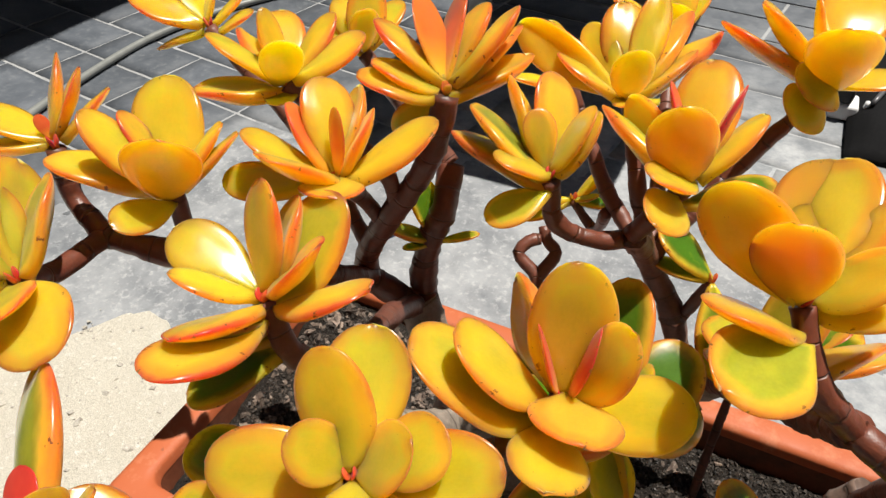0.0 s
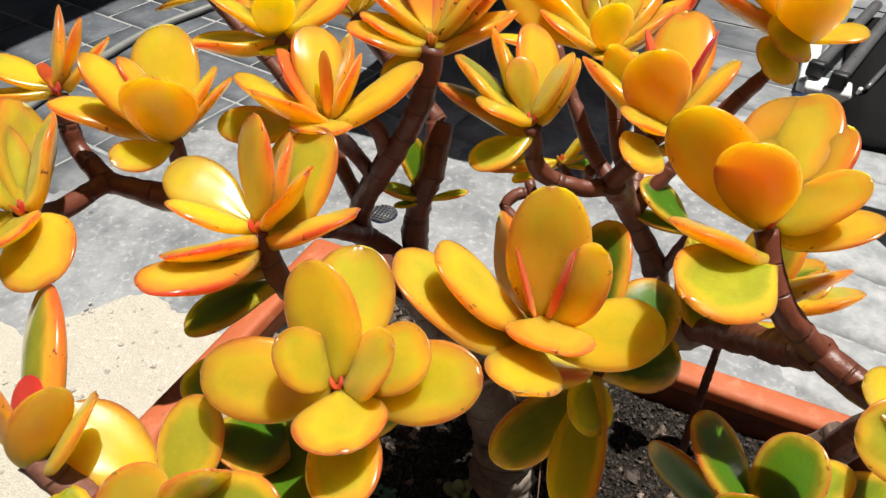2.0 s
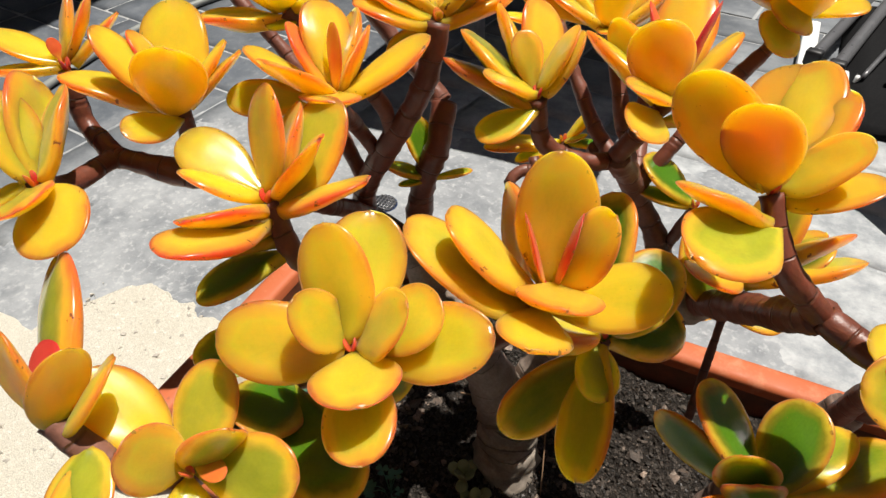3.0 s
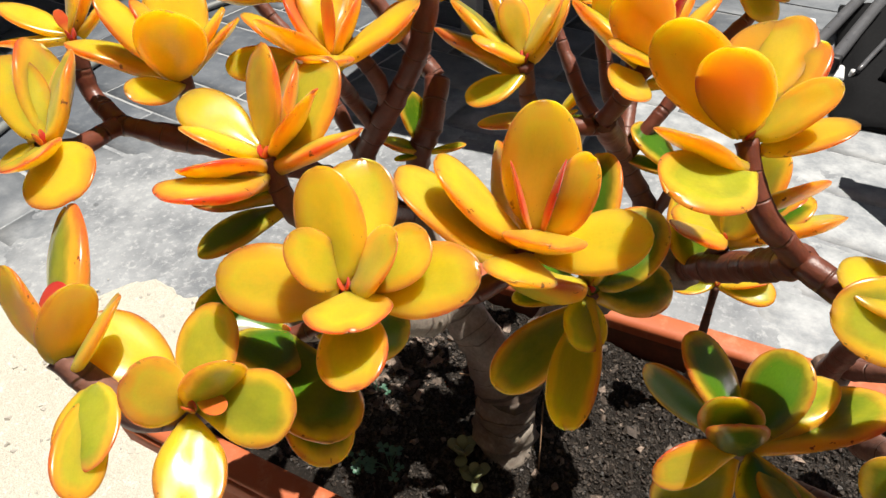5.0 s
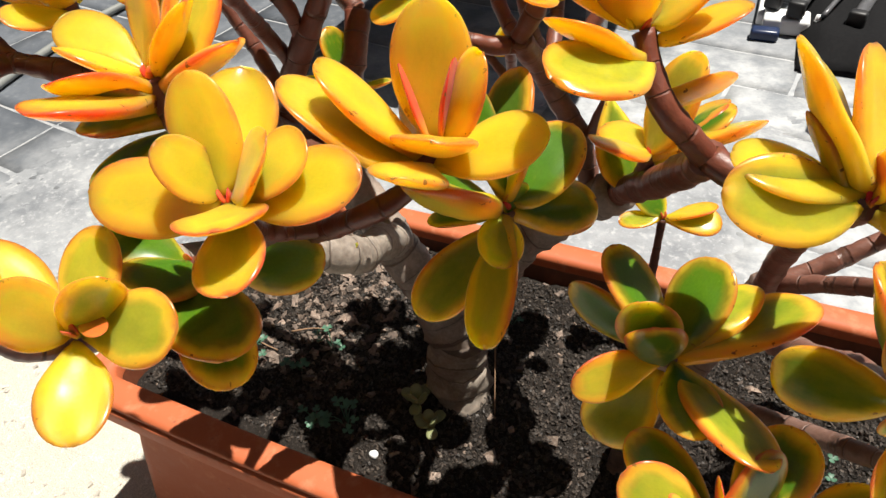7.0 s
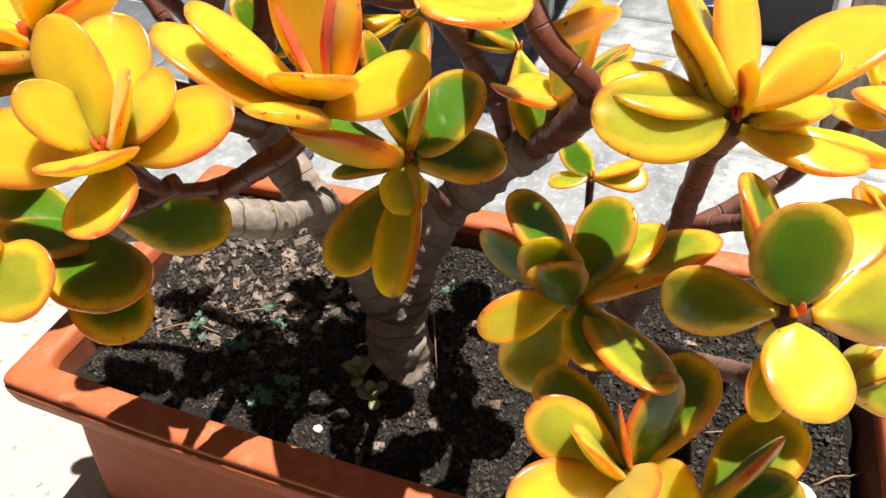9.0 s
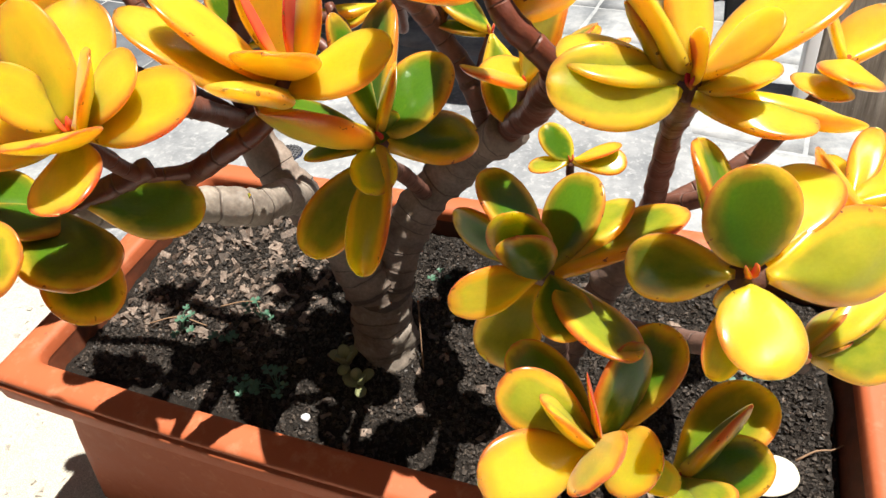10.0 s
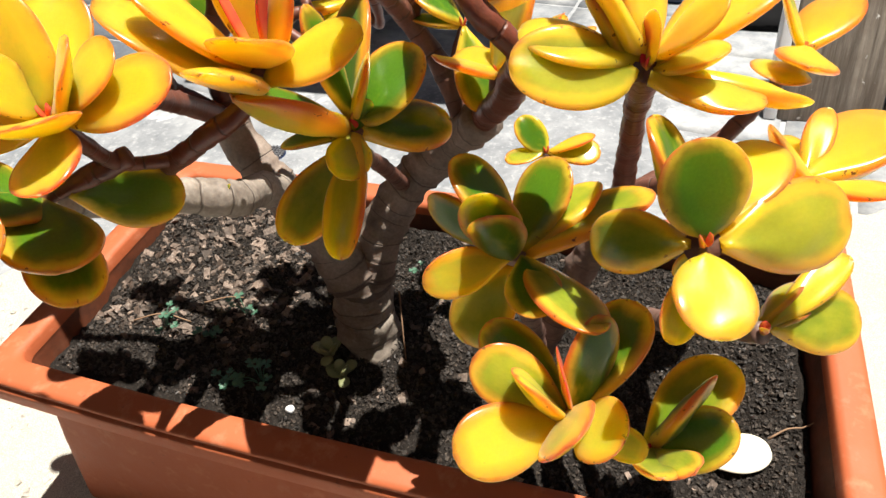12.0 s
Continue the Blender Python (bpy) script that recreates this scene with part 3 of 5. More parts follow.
# ---- the jade plant ----
def leaf_mesh(bend, cup, full, seed):
    """One thick leaf of unit length along y, unit width along x, its upper face towards +z; the uv holds the way in from the margin and the way along."""
    across, along = 13, 20
    bm = bmesh.new()
    uvl = bm.loops.layers.uv.new("UVMap")

    def half(s):
        if s > full:
            return 0.5 * max(0.0, 1 - ((s - full) / (1 - full)) ** 2.2) ** 0.5
        return 0.5 * (0.12 + 0.88 * math.sin(0.5 * math.pi * s / full) ** (1.05 if full > 0.54 else 0.62))

    def place(u, s, top):
        h = half(s)
        lens = max(0.0, 1 - u * u) ** 0.5
        fat = (0.45 + 0.55 * math.sin(math.pi * min(1.0, 0.22 + 0.78 * s)) ** 0.7) * ((2 * half(s)) ** 0.9 if s > full else 1.0)
        z = (0.46 if top else -0.54) * lens * fat
        wave = 0.03 * noise.noise(Vector((u * 1.3, s * 2.5, seed * 3.7)))
        return Vector((u * h, s, 0)), z, bend * s * s + cup * (u * h) ** 2 * 4 * 0.25 + wave

    cols = [-math.cos(math.pi * k / (across - 1)) for k in range(across)]
    rows = [1 - (1 - k / along) ** 1.35 for k in range(along + 1)]
    sheets = []
    for top in (True, False):
        sheet = []
        for s in rows:
            line = []
            for k, u in enumerate(cols):
                if not top and k in (0, across - 1):
                    line.append(sheets[0][len(sheet)][k])
                    continue
                p, z, lift = place(u, s, top)
                # thickness is scaled on its own; the lift follows the length
                line.append((bm.verts.new((p.x, p.y, z)), min(0.62 * half(s) * (1 - abs(u)), 0.9 * (1 - s)), s, lift))
            sheet.append(line)
        sheets.append(sheet)
    for top, sheet in zip((True, False), sheets):
        for a, b in zip(sheet, sheet[1:]):
            for k in range(across - 1):
                four = (a[k], a[k + 1], b[k + 1], b[k])
                if not top:
                    four = tuple(reversed(four))
                f = bm.faces.new([q[0] for q in four])
                for lp, q in zip(f.loops, four):
                    lp[uvl].uv = (q[1] * 3.0, q[2])
    foot = [q[0] for q in sheets[0][0]] + [q[0] for q in reversed(sheets[1][0][1:-1])]
    bm.faces.new(list(reversed(foot)))
    lifts = {q[0]: q[3] for sheet in sheets for line in sheet for q in line}
    for v, lift in lifts.items():
        # 0.165 is the usual thickness for unit length
        v.co.z = v.co.z * 0.165 + lift
    bmesh.ops.remove_doubles(bm, verts=bm.verts, dist=1e-5)
    me = bpy.data.meshes.new("leaf")
    bm.normal_update()
    bm.to_mesh(me)
    bm.free()
    me.shade_smooth()
    me.materials.append(LEAF)
    return me


LEAVES = [leaf_mesh(b, c, f, k) for k, (b, c, f) in enumerate(
    ((0.03, 0.10, 0.60), (0.06, 0.22, 0.56), (-0.02, 0.05, 0.62), (0.07, 0.30, 0.60), (0.0, 0.15, 0.66), (0.04, 0.0, 0.58)))]
ROUND = [leaf_mesh(b, c, 0.52, 9 + k) for k, (b, c) in enumerate(((0.05, 0.12), (0.08, 0.20)))]

plant = empty("jade_plant", (-0.037, -0.02, 0.15), label="large golden-leaved jade plant in a terracotta planter", category="plant")
BASE = Vector((-0.037, -0.02, 0.15))
stems = []


def stem(name, r0, r1, age, *nodes):
    seed = len(stems)
    bm = tube([Vector(n) - BASE for n in nodes], (r0, r1), 0.0028, 14 if r0 > 0.008 else 10, 0.0155 if r0 > 0.012 else 0.009, 0.24, seed * 1.7)
    ob = part(name, bm, BARK, plant)
    ob.color = (age, 0, 0, 1)
    stems.append(ob)
    return ob


def rosette(holder, centre, axis, leaves, red=0.8, flush=0.15):
    """Leaves round the end of a twig: azimuth, elevation, length, width, how green, where it is set (millimetres from the top), twist."""
    centre, axis = Vector(centre), Vector(axis).normalized()
    rng = random.Random(int(abs(centre.x * 7e4 + centre.y * 3e5 + centre.z * 1e4)))
    for az, el, length, wide, green, seat, twist in leaves:
        a, e = radians(az), radians(el)
        d = Vector((math.cos(e) * math.cos(a), math.cos(e) * math.sin(a), math.sin(e)))
        out = axis - d * axis.dot(d)
        if out.length < 0.15:
            out = out + Vector((-math.cos(a), -math.sin(a), 0.2)) * 0.3
            out -= d * out.dot(d)
        out.normalize()
        side = d.cross(out)
        blade = rng.randrange(len(LEAVES))
        ob = new("leaf", ROUND[blade % 2] if wide > 0.63 or (wide > 0.55 and el > 38) else LEAVES[blade])
        ob.parent = holder
        thick = 0.85 + 0.3 * rng.random() if length > 0.03 else 1.0
        if green < -0.5:
            thick *= 0.55
        m = Matrix((side, d, out)).transposed().to_4x4() @ Matrix.Rotation(-radians(twist), 4, "Y")
        m.translation = centre + Vector(seat) * 0.001 - BASE + d * 0.001
        ob.matrix_basis = m @ Matrix.Diagonal((length * wide * 1.04, length * 1.02, length * thick, 1))
        # green middle, red margin, orange flush; a crimson flush is added on top of a full orange one
        pink = max(0.0, -green)
        ob.color = (min(1.0, max(0.0, green + rng.uniform(-0.06, 0.22 if green < 0.3 else 0.08))), max(0.0, min(1.0, red + rng.uniform(-0.15, 0.25))), min(0.9, max(0.0, flush + rng.uniform(-0.15, 0.3 if flush > 0.03 else 0.1)) + min(pink, 0.4)) if pink < 0.45 else 1 + pink, 1)
    # the pair of new leaves at the growing point
    first = rng.uniform(0, 6.28)
    for k in range(2 if len(leaves) > 2 else 0):
        a = first + k * math.pi
        d = (axis + Vector((math.cos(a), math.sin(a), 0)) * 0.35).normalized()
        out = axis - d * axis.dot(d)
        out.normalize()
        ob = new("leaf", LEAVES[k])
        ob.parent = holder
        m = Matrix((d.cross(out), d, out)).transposed().to_4x4()
        m.translation = centre - axis * 0.001 - BASE
        ob.matrix_basis = m @ Matrix.Diagonal((0.0046, 0.0075, 0.011, 1))
        ob.color = (0.5, 1, rng.uniform(1.75, 2.0), 1)
    return holder


stem("trunk", 0.027, 0.023, 1, (-0.036, -0.022, 0.135), (-0.037, -0.021, 0.17), (-0.038, -0.016, 0.21), (-0.038, -0.012, 0.235))
stem("limb", 0.02, 0.013, 0.9, (-0.037, -0.014, 0.225), (-0.058, -0.016, 0.285), (-0.09, -0.015, 0.335), (-0.118, -0.005, 0.375))
stem("limb", 0.019, 0.013, 0.9, (-0.038, -0.01, 0.225), (-0.018, 0.013, 0.285), (0.02, 0.03, 0.335), (0.063, 0.015, 0.38))
stem("branch", 0.0115, 0.009, 1, (-0.075, -0.018, 0.325), (-0.07, -0.05, 0.352), (-0.066, -0.079, 0.37), (-0.085, -0.115, 0.396), (-0.1, -0.17, 0.432), (-0.09, -0.215, 0.448))
stem_m = stem("branch", 0.007, 0.005, 0.4, (-0.085, -0.215, 0.445), (-0.1, -0.235, 0.455), (-0.1236, -0.2395, 0.4805))
stem_f = stem("branch", 0.0062, 0.0048, 0, (-0.088, -0.118, 0.394), (-0.078, -0.118, 0.412), (-0.045, -0.128, 0.435), (-0.02, -0.13, 0.452), (-0.004, -0.122, 0.462), (0.0051, -0.1104, 0.4772))
stem_a = stem("twig", 0.0036, 0.0034, 0.1, (-0.045, -0.128, 0.435), (-0.056, -0.15, 0.448), (-0.0449, -0.1748, 0.4863))
stem_ff = stem("twig", 0.005, 0.004, 0.2, (-0.052, -0.145, 0.448), (-0.0851, -0.1704, 0.4381))
stem_b = stem("branch", 0.007, 0.005, 0.3, (-0.118, -0.005, 0.375), (-0.105, -0.06, 0.42), (-0.09, -0.115, 0.455), (-0.095, -0.138, 0.48), (-0.1065, -0.1356, 0.5038))
stem_n = stem("branch", 0.0085, 0.006, 0.15, (-0.118, -0.005, 0.375), (-0.143, -0.015, 0.396), (-0.141, -0.017, 0.423), (-0.121, -0.019, 0.458), (-0.098, -0.017, 0.5), (-0.0913, -0.0117, 0.5332))
stem("branch", 0.009, 0.008, 0.15, (-0.116, 0, 0.372), (-0.116, 0.008, 0.41), (-0.107, 0.014, 0.445), (-0.11, 0.03, 0.463))
stem_u = stem("twig", 0.006, 0.005, 0.3, (-0.11, 0.03, 0.463), (-0.135, 0.034, 0.485), (-0.1669, 0.0355, 0.5189))
stem_i = stem("twig", 0.005, 0.004, 0.25, (-0.128, -0.018, 0.446), (-0.134, -0.032, 0.476), (-0.1081, -0.0816, 0.5212))
stem_o = stem("twig", 0.005, 0.004, 0.25, (-0.119, -0.019, 0.46), (-0.122, -0.026, 0.492), (-0.156, -0.0466, 0.5405))
stem_t = stem("twig", 0.005, 0.004, 0.25, (-0.141, -0.017, 0.424), (-0.175, -0.012, 0.48), (-0.233, -0.0105, 0.5398))
stem("branch", 0.0065, 0.0058, 0.12, (-0.142, -0.017, 0.4), (-0.142, -0.065, 0.443), (-0.165, -0.112, 0.482), (-0.204, -0.128, 0.494))
stem_k = stem("twig", 0.005, 0.0045, 0.15, (-0.204, -0.128, 0.494), (-0.2, -0.155, 0.498), (-0.1897, -0.1745, 0.5128))
stem_l = stem("twig", 0.005, 0.0045, 0.15, (-0.204, -0.128, 0.494), (-0.225, -0.122, 0.505), (-0.2273, -0.1184, 0.5287))
stem_j = stem("twig", 0.005, 0.0045, 0.15, (-0.168, -0.114, 0.484), (-0.1688, -0.1125, 0.5197))
stem("branch", 0.009, 0.0078, 0.2, (0.06, 0.015, 0.378), (0.085, -0.02, 0.415), (0.106, -0.068, 0.466))
stem_e = stem("branch", 0.0058, 0.005, 0.05, (0.106, -0.068, 0.466), (0.086, -0.074, 0.49), (0.0722, -0.0619, 0.5129))
stem_z = stem("branch", 0.0065, 0.0055, 0.15, (0.106, -0.068, 0.466), (0.128, -0.078, 0.463), (0.157, -0.1016, 0.4818))
stem("branch", 0.0075, 0.0065, 0.4, (0.045, 0.025, 0.362), (0.03, 0.034, 0.4), (0.011, 0.035, 0.431), (0.004, -0.002, 0.475))
stem_h = stem("twig", 0.0055, 0.0045, 0.2, (0.004, -0.002, 0.475), (0.0227, -0.0022, 0.5124))
stem_c = stem("twig", 0.005, 0.0045, 0.15, (0.006, 0.005, 0.468), (-0.012, -0.012, 0.474), (-0.03, -0.02, 0.485), (-0.0344, -0.0228, 0.5095))
stem_r = stem("twig", 0.005, 0.004, 0.25, (0.011, 0.035, 0.431), (0, 0.022, 0.48), (-0.0178, 0.0431, 0.5195))
stem_v = stem("twig", 0.005, 0.004, 0.25, (0.011, 0.035, 0.431), (-0.025, 0.065, 0.45), (-0.0601, 0.0884, 0.4981))
stem_w = stem("twig", 0.005, 0.004, 0.25, (0.011, 0.035, 0.431), (0, 0.085, 0.46), (-0.0176, 0.1565, 0.5062))
stem_q = stem("twig", 0.005, 0.0045, 0.15, (0.011, 0.035, 0.431), (0.04, 0.072, 0.478), (0.07, 0.0977, 0.5222))
stem_s1 = stem("twig", 0.004, 0.003, 0.3, (-0.02, 0.055, 0.44), (-0.03, 0.08, 0.405), (-0.0489, 0.0877, 0.417))
stem_s2 = stem("twig", 0.004, 0.003, 0.3, (0.035, 0.033, 0.39), (0.0457, 0.0357, 0.4277))
stem("trunk", 0.0125, 0.0105, 0.75, (0.095, -0.03, 0.13), (0.1, -0.026, 0.17), (0.112, -0.02, 0.235), (0.137, -0.008, 0.3), (0.156, 0, 0.346))
stem("branch", 0.0065, 0.0055, 0.2, (0.15, -0.002, 0.33), (0.152, -0.022, 0.385), (0.154, -0.055, 0.435), (0.157, -0.1016, 0.4818))
stem_aa = stem("branch", 0.009, 0.006, 0.45, (0.146, -0.006, 0.318), (0.168, -0.05, 0.35), (0.182, -0.095, 0.395), (0.1847, -0.1446, 0.4396))
stem_ee = stem("twig", 0.0055, 0.0045, 0.4, (0.156, 0, 0.346), (0.195, -0.03, 0.385), (0.2255, -0.0761, 0.4186))
stem_dd = stem("twig", 0.0055, 0.0045, 0.4, (0.156, 0, 0.346), (0.2, 0.02, 0.375), (0.2363, 0.051, 0.4146))
stem_hh = stem("twig", 0.007, 0.005, 0.6, (0.118, -0.016, 0.25), (0.15, -0.05, 0.29), (0.185, -0.08, 0.325), (0.2207, -0.1145, 0.3664))
stem_x = stem("branch", 0.0075, 0.0055, 0.6, (0.104, -0.02, 0.195), (0.108, -0.06, 0.28), (0.105, -0.095, 0.36), (0.1089, -0.104, 0.384))
stem_bb = stem("branch", 0.007, 0.005, 0.6, (0.1, -0.026, 0.18), (0.125, -0.085, 0.25), (0.142, -0.135, 0.312), (0.1463, -0.1624, 0.3466))
stem_cc = stem("twig", 0.0055, 0.0045, 0.5, (0.118, -0.07, 0.232), (0.152, -0.11, 0.272), (0.1829, -0.1487, 0.3079))
stem_y = stem("twig", 0.0055, 0.0045, 0.4, (0, 0.02, 0.31), (0.005, -0.03, 0.37), (0.02, -0.075, 0.41), (0.0262, -0.0832, 0.4311))
stem_gg = stem("twig", 0.004, 0.003, 0.4, (0.088, 0.06, 0.14), (0.087, 0.085, 0.22), (0.086, 0.0975, 0.2974))
stem_gh = stem("twig", 0.005, 0.004, 0.3, (0.07, 0.005, 0.39), (0.0785, -0.0116, 0.4243))
rosette(stem_a, (-0.0449, -0.1748, 0.4863), (0, -0.15, 0.99), ((134, 58, 0.0422, 0.61, 0.1, (-0.4, 1.3, 1.5), 18), (109, 36, 0.046, 0.63, 0.15, (0.5, 1.5, 1.3), -12), (-147, 56, 0.0287, 0.67, 0, (-1.6, 0.4, 1.2), 23), (-157, 10, 0.0434, 0.64, 0, (-1.4, -1.2, -1), 31), (11, 52, 0.0336, 0.65, 0, (1.7, 1, 0.1), -15), (27, 38, 0.0363, 0.62, 0.15, (1.8, 0.9, -0.7), -17), (21, 14, 0.0479, 0.57, 0, (1.5, 1, -2.3), -22), (-55, 24, 0.0382, 0.76, 0, (1.3, -0.4, -1.8), 6), (-56, 1, 0.0417, 0.58, 0.15, (0.6, 0.6, -3.7), -3)), 0.8, 0.02)
rosette(stem_b, (-0.1065, -0.1356, 0.5038), (-0.05, -0.1, 0.99), ((-180, 27, 0.0402, 0.59, 0, (-2.1, 0.9, 2), 10), (109, 60, 0.0422, 0.57, 0, (0, 2.1, 2.1), 30), (87, 47, 0.0381, 0.63, 0, (1.9, 2.1, 1.1), 34), (12, 47, 0.0396, 0.53, 0, (0.5, 1.1, 0.8), 10), (73, 44, 0.0489, 0.58, 0.42, (4.9, 0.5, -3.7), -12), (-146, 26, 0.0334, 0.61, 0, (-1.1, 0.3, 0.8), -25), (-95, 30, 0.0426, 0.57, 0.05, (1.2, -1.9, -2.6), -20), (-95, 22, 0.0532, 0.51, 0.2, (3, -3.7, -6.9), 0), (10, 26, 0.0444, 0.61, 0.1, (4, -0.9, -3), 25), (-98, 28, 0.0325, 0.53, 1, (2.2, -3.5, -6.7), -21)), 0.8, 0.06)
rosette(stem_b, (-0.1065, -0.1356, 0.5038), (-0.05, -0.1, 0.99), ((-142, -19, 0.0425, 0.62, 1, (9.5, -5, -20.1), -5), (-158, -4, 0.0400, 0.56, 1, (7.5, -3, -15), -8)), 0.8, 0.06)
rosette(stem_f, (0.0051, -0.1104, 0.4772), (0.05, -0.1, 0.99), ((112, 71, 0.0533, 0.57, 0.05, (0, 2, 2), 0), (-148, 53, 0.0545, 0.53, 0, (-4.2, -3.7, -1.8), -5), (-159, 40, 0.0601, 0.63, 0.15, (-6.8, -8.3, -7), -14), (17, 66, 0.0447, 0.53, 0.05, (2.7, 0.4, -1), -12), (11, 24, 0.0485, 0.58, 0.05, (-0.3, -4.1, -6), -14), (-68, 33, 0.0448, 0.69, 0, (1, 1.2, 0.6), 5), (-78, 30, 0.0522, 0.52, 0, (-0.7, -5.2, -6.3), 7), (-167, 73, 0.0337, 0.5, -1, (-2.1, 0.7, 1.8), -34), (19, 82, 0.0367, 0.51, -1, (2.2, 1.7, 0.5), -127), (123, 2, 0.0573, 0.5, 0, (-1.7, 1.1, 2), 80)), 0.6, 0.05)
rosette(stem_e, (0.0722, -0.0619, 0.5129), (0.1, -0.1, 0.99), ((180, 50, 0.0525, 0.55, 0, (-2.8, -0.3, 1.1), 80), (-131, 64, 0.0411, 0.65, -0.1, (-1.7, 0.7, 1.6), -65), (93, 20, 0.0589, 0.57, -0.05, (0.9, 2.3, 1.8), 20), (89, 24, 0.0595, 0.56, 0, (2, 2, 1), 38), (69, 37, 0.0453, 0.48, 0, (2.3, 1.8, 0.6), 21), (14, 43, 0.0335, 0.62, 0, (2.4, 1.7, 0.4), -4), (12, 23, 0.0337, 0.64, 0, (5, -0.7, -3.3), 10), (-147, 29, 0.0441, 0.61, 0, (4.3, -6.4, -8.7), -30), (-121, 13, 0.054, 0.61, 0.45, (6.9, -7.5, -11.1), 5), (63, -19, 0.0463, 0.62, 0.1, (10.7, -13.1, -19), 55), (97, 19, 0.049, 0.45, 0.05, (-1.7, 0.6, 1.5), 28)), 0.8, 0.42)
rosette(stem_c, (-0.0344, -0.0228, 0.5095), (0, 0, 1), ((109, 36, 0.0472, 0.57, 0, (-0.5, 1.7, 2), -40), (134, 57, 0.0279, 0.53, -0.15, (-1.9, 0.7, 1.8), 13), (130, 18, 0.0558, 0.53, 0, (-2.1, 0.6, 1.6), -64), (46, 55, 0.0335, 0.6, 0, (-0.2, 1.8, 2), 16), (54, 51, 0.0336, 0.6, 0, (2.5, 1.2, -0.2), 15), (-145, 27, 0.0307, 0.57, 0, (2.1, 1.6, 0.5), 0), (160, 22, 0.0495, 0.65, 0.6, (-1.1, -1.9, -1.3), -35), (162, 4, 0.057, 0.62, 0.55, (1.8, -2, -3.8), -30), (-136, -15, 0.0324, 0.62, 0.25, (3.1, -1, -4.3), 9)), 0.8, 0.18)
rosette(stem_h, (0.0227, -0.0022, 0.5124), (0.05, 0, 1), ((97, 29, 0.0575, 0.52, 0, (0.4, 2, 1.8), 24), (-142, 72, 0.0364, 0.78, -0.15, (-1.4, -0.7, 0.1), -75), (64, 59, 0.0412, 0.43, -0.9, (1.1, 2, 1.5), 70), (133, 49, 0.0407, 0.28, -0.9, (-1, 1.2, 1.8), -37), (143, 20, 0.0466, 0.41, 0, (-2.2, 0.3, 1.5), 81), (145, 9, 0.0547, 0.5, 0.45, (-3.5, -1, -1.5), -39), (57, 29, 0.0406, 0.53, 0, (2.5, 1.1, -0.2), 40), (-128, 23, 0.0307, 0.67, 0, (2.5, 0.2, -1.1), 3), (-98, 11, 0.0343, 0.69, 0, (-3.3, -2.5, -8.8), 27), (27, 14, 0.04, 0.6, 0.8, (-1, 0, -14), 5)), 0.8, 0.25)
rosette(stem_i, (-0.1081, -0.0816, 0.5212), (0, 0, 1), ((127, 40, 0.0442, 0.53, 0.1, (-0.7, 1.6, 1.6), -21), (90, 77, 0.0299, 0.49, -0.8, (-0.3, 1.7, 1.7), 33), (160, 40, 0.0361, 0.52, -0.5, (-1.5, 1.1, 1.6), -36), (105, 25, 0.0444, 0.55, 0, (0.3, 1.9, 1.5), 44), (65, 49, 0.0321, 0.54, 0, (0.9, 1.9, 1.3), 35), (43, 28, 0.0474, 0.55, 0, (2.2, 0.5, -0.7), 5), (-100, 40, 0.0438, 0.57, 0, (-0.1, 0.8, 0.9), -5), (-57, 21, 0.0321, 0.78, 0, (-1.1, 1.2, 1.8), 5), (-165, 29, 0.0399, 0.55, 0, (-2.1, 0.2, 1.1), -16), (-161, -1, 0.0452, 0.37, 0.1, (-2.2, -1, 0.1), 49)), 0.8, 0.1)
rosette(stem_j, (-0.1688, -0.1125, 0.5197), (0, 0, 1), ((125, 39, 0.046, 0.63, 0, (-0.4, 1.8, 2), 2), (-158, 53, 0.0423, 0.49, 0, (-2.5, -0.6, 0.7), 2), (167, 51, 0.0343, 0.37, -0.1, (-1.9, 0.7, 1.7), -27), (-31, 58, 0.042, 0.69, 0, (-1.8, -2, -1.7), 21), (53, 42, 0.0323, 0.46, 0, (0.9, 2, 1.6), 13), (51, 33, 0.0335, 0.54, 0.1, (2.3, 1.5, 0.3), 23), (-158, 20, 0.0467, 0.6, 0.1, (-2.2, -1.5, -0.8), -15), (-92, 19, 0.0303, 0.52, 0.05, (2.3, -1.8, -4.6), 36)), 0.8, 0.04)
rosette(stem_l, (-0.2273, -0.1184, 0.5287), (-0.05, 0, 1), ((118, 39, 0.0388, 0.57, 0.2, (-1.5, 1.2, 1.9), 51), (77, 47, 0.0325, 0.55, 0, (-1.2, 1.4, 2), 21), (54, 34, 0.0313, 0.51, 0, (1, 2, 1.5), 15), (176, 67, 0.0117, 0.49, -1, (-1.4, 1.2, 2), 19), (-170, 19, 0.0358, 0.56, 0, (-2.4, 0.2, 1.4), -10), (-149, -4, 0.0324, 0.63, 0, (-2.6, -0.6, 0.8), -15)), 0.8, 0.25)
rosette(stem_k, (-0.1897, -0.1745, 0.5128), (-0.05, -0.05, 1), ((105, 35, 0.0408, 0.65, 0.45, (2.4, 1.2, -0.1), 33), (133, 25, 0.0508, 0.61, 0.05, (-2.5, -1, 0.2), -75), (142, 46, 0.0372, 0.63, 0, (-2.5, -1.1, 0.2), -45), (-39, 17, 0.0316, 0.78, 0, (-0.5, -2, -1.8), -11), (-28, -6, 0.0402, 0.75, 0.05, (2.3, -0.2, -1.4), -15), (-155, -24, 0.0227, 0.61, 0, (-2.4, -1.2, 0), 10)), 0.8, 0.05)
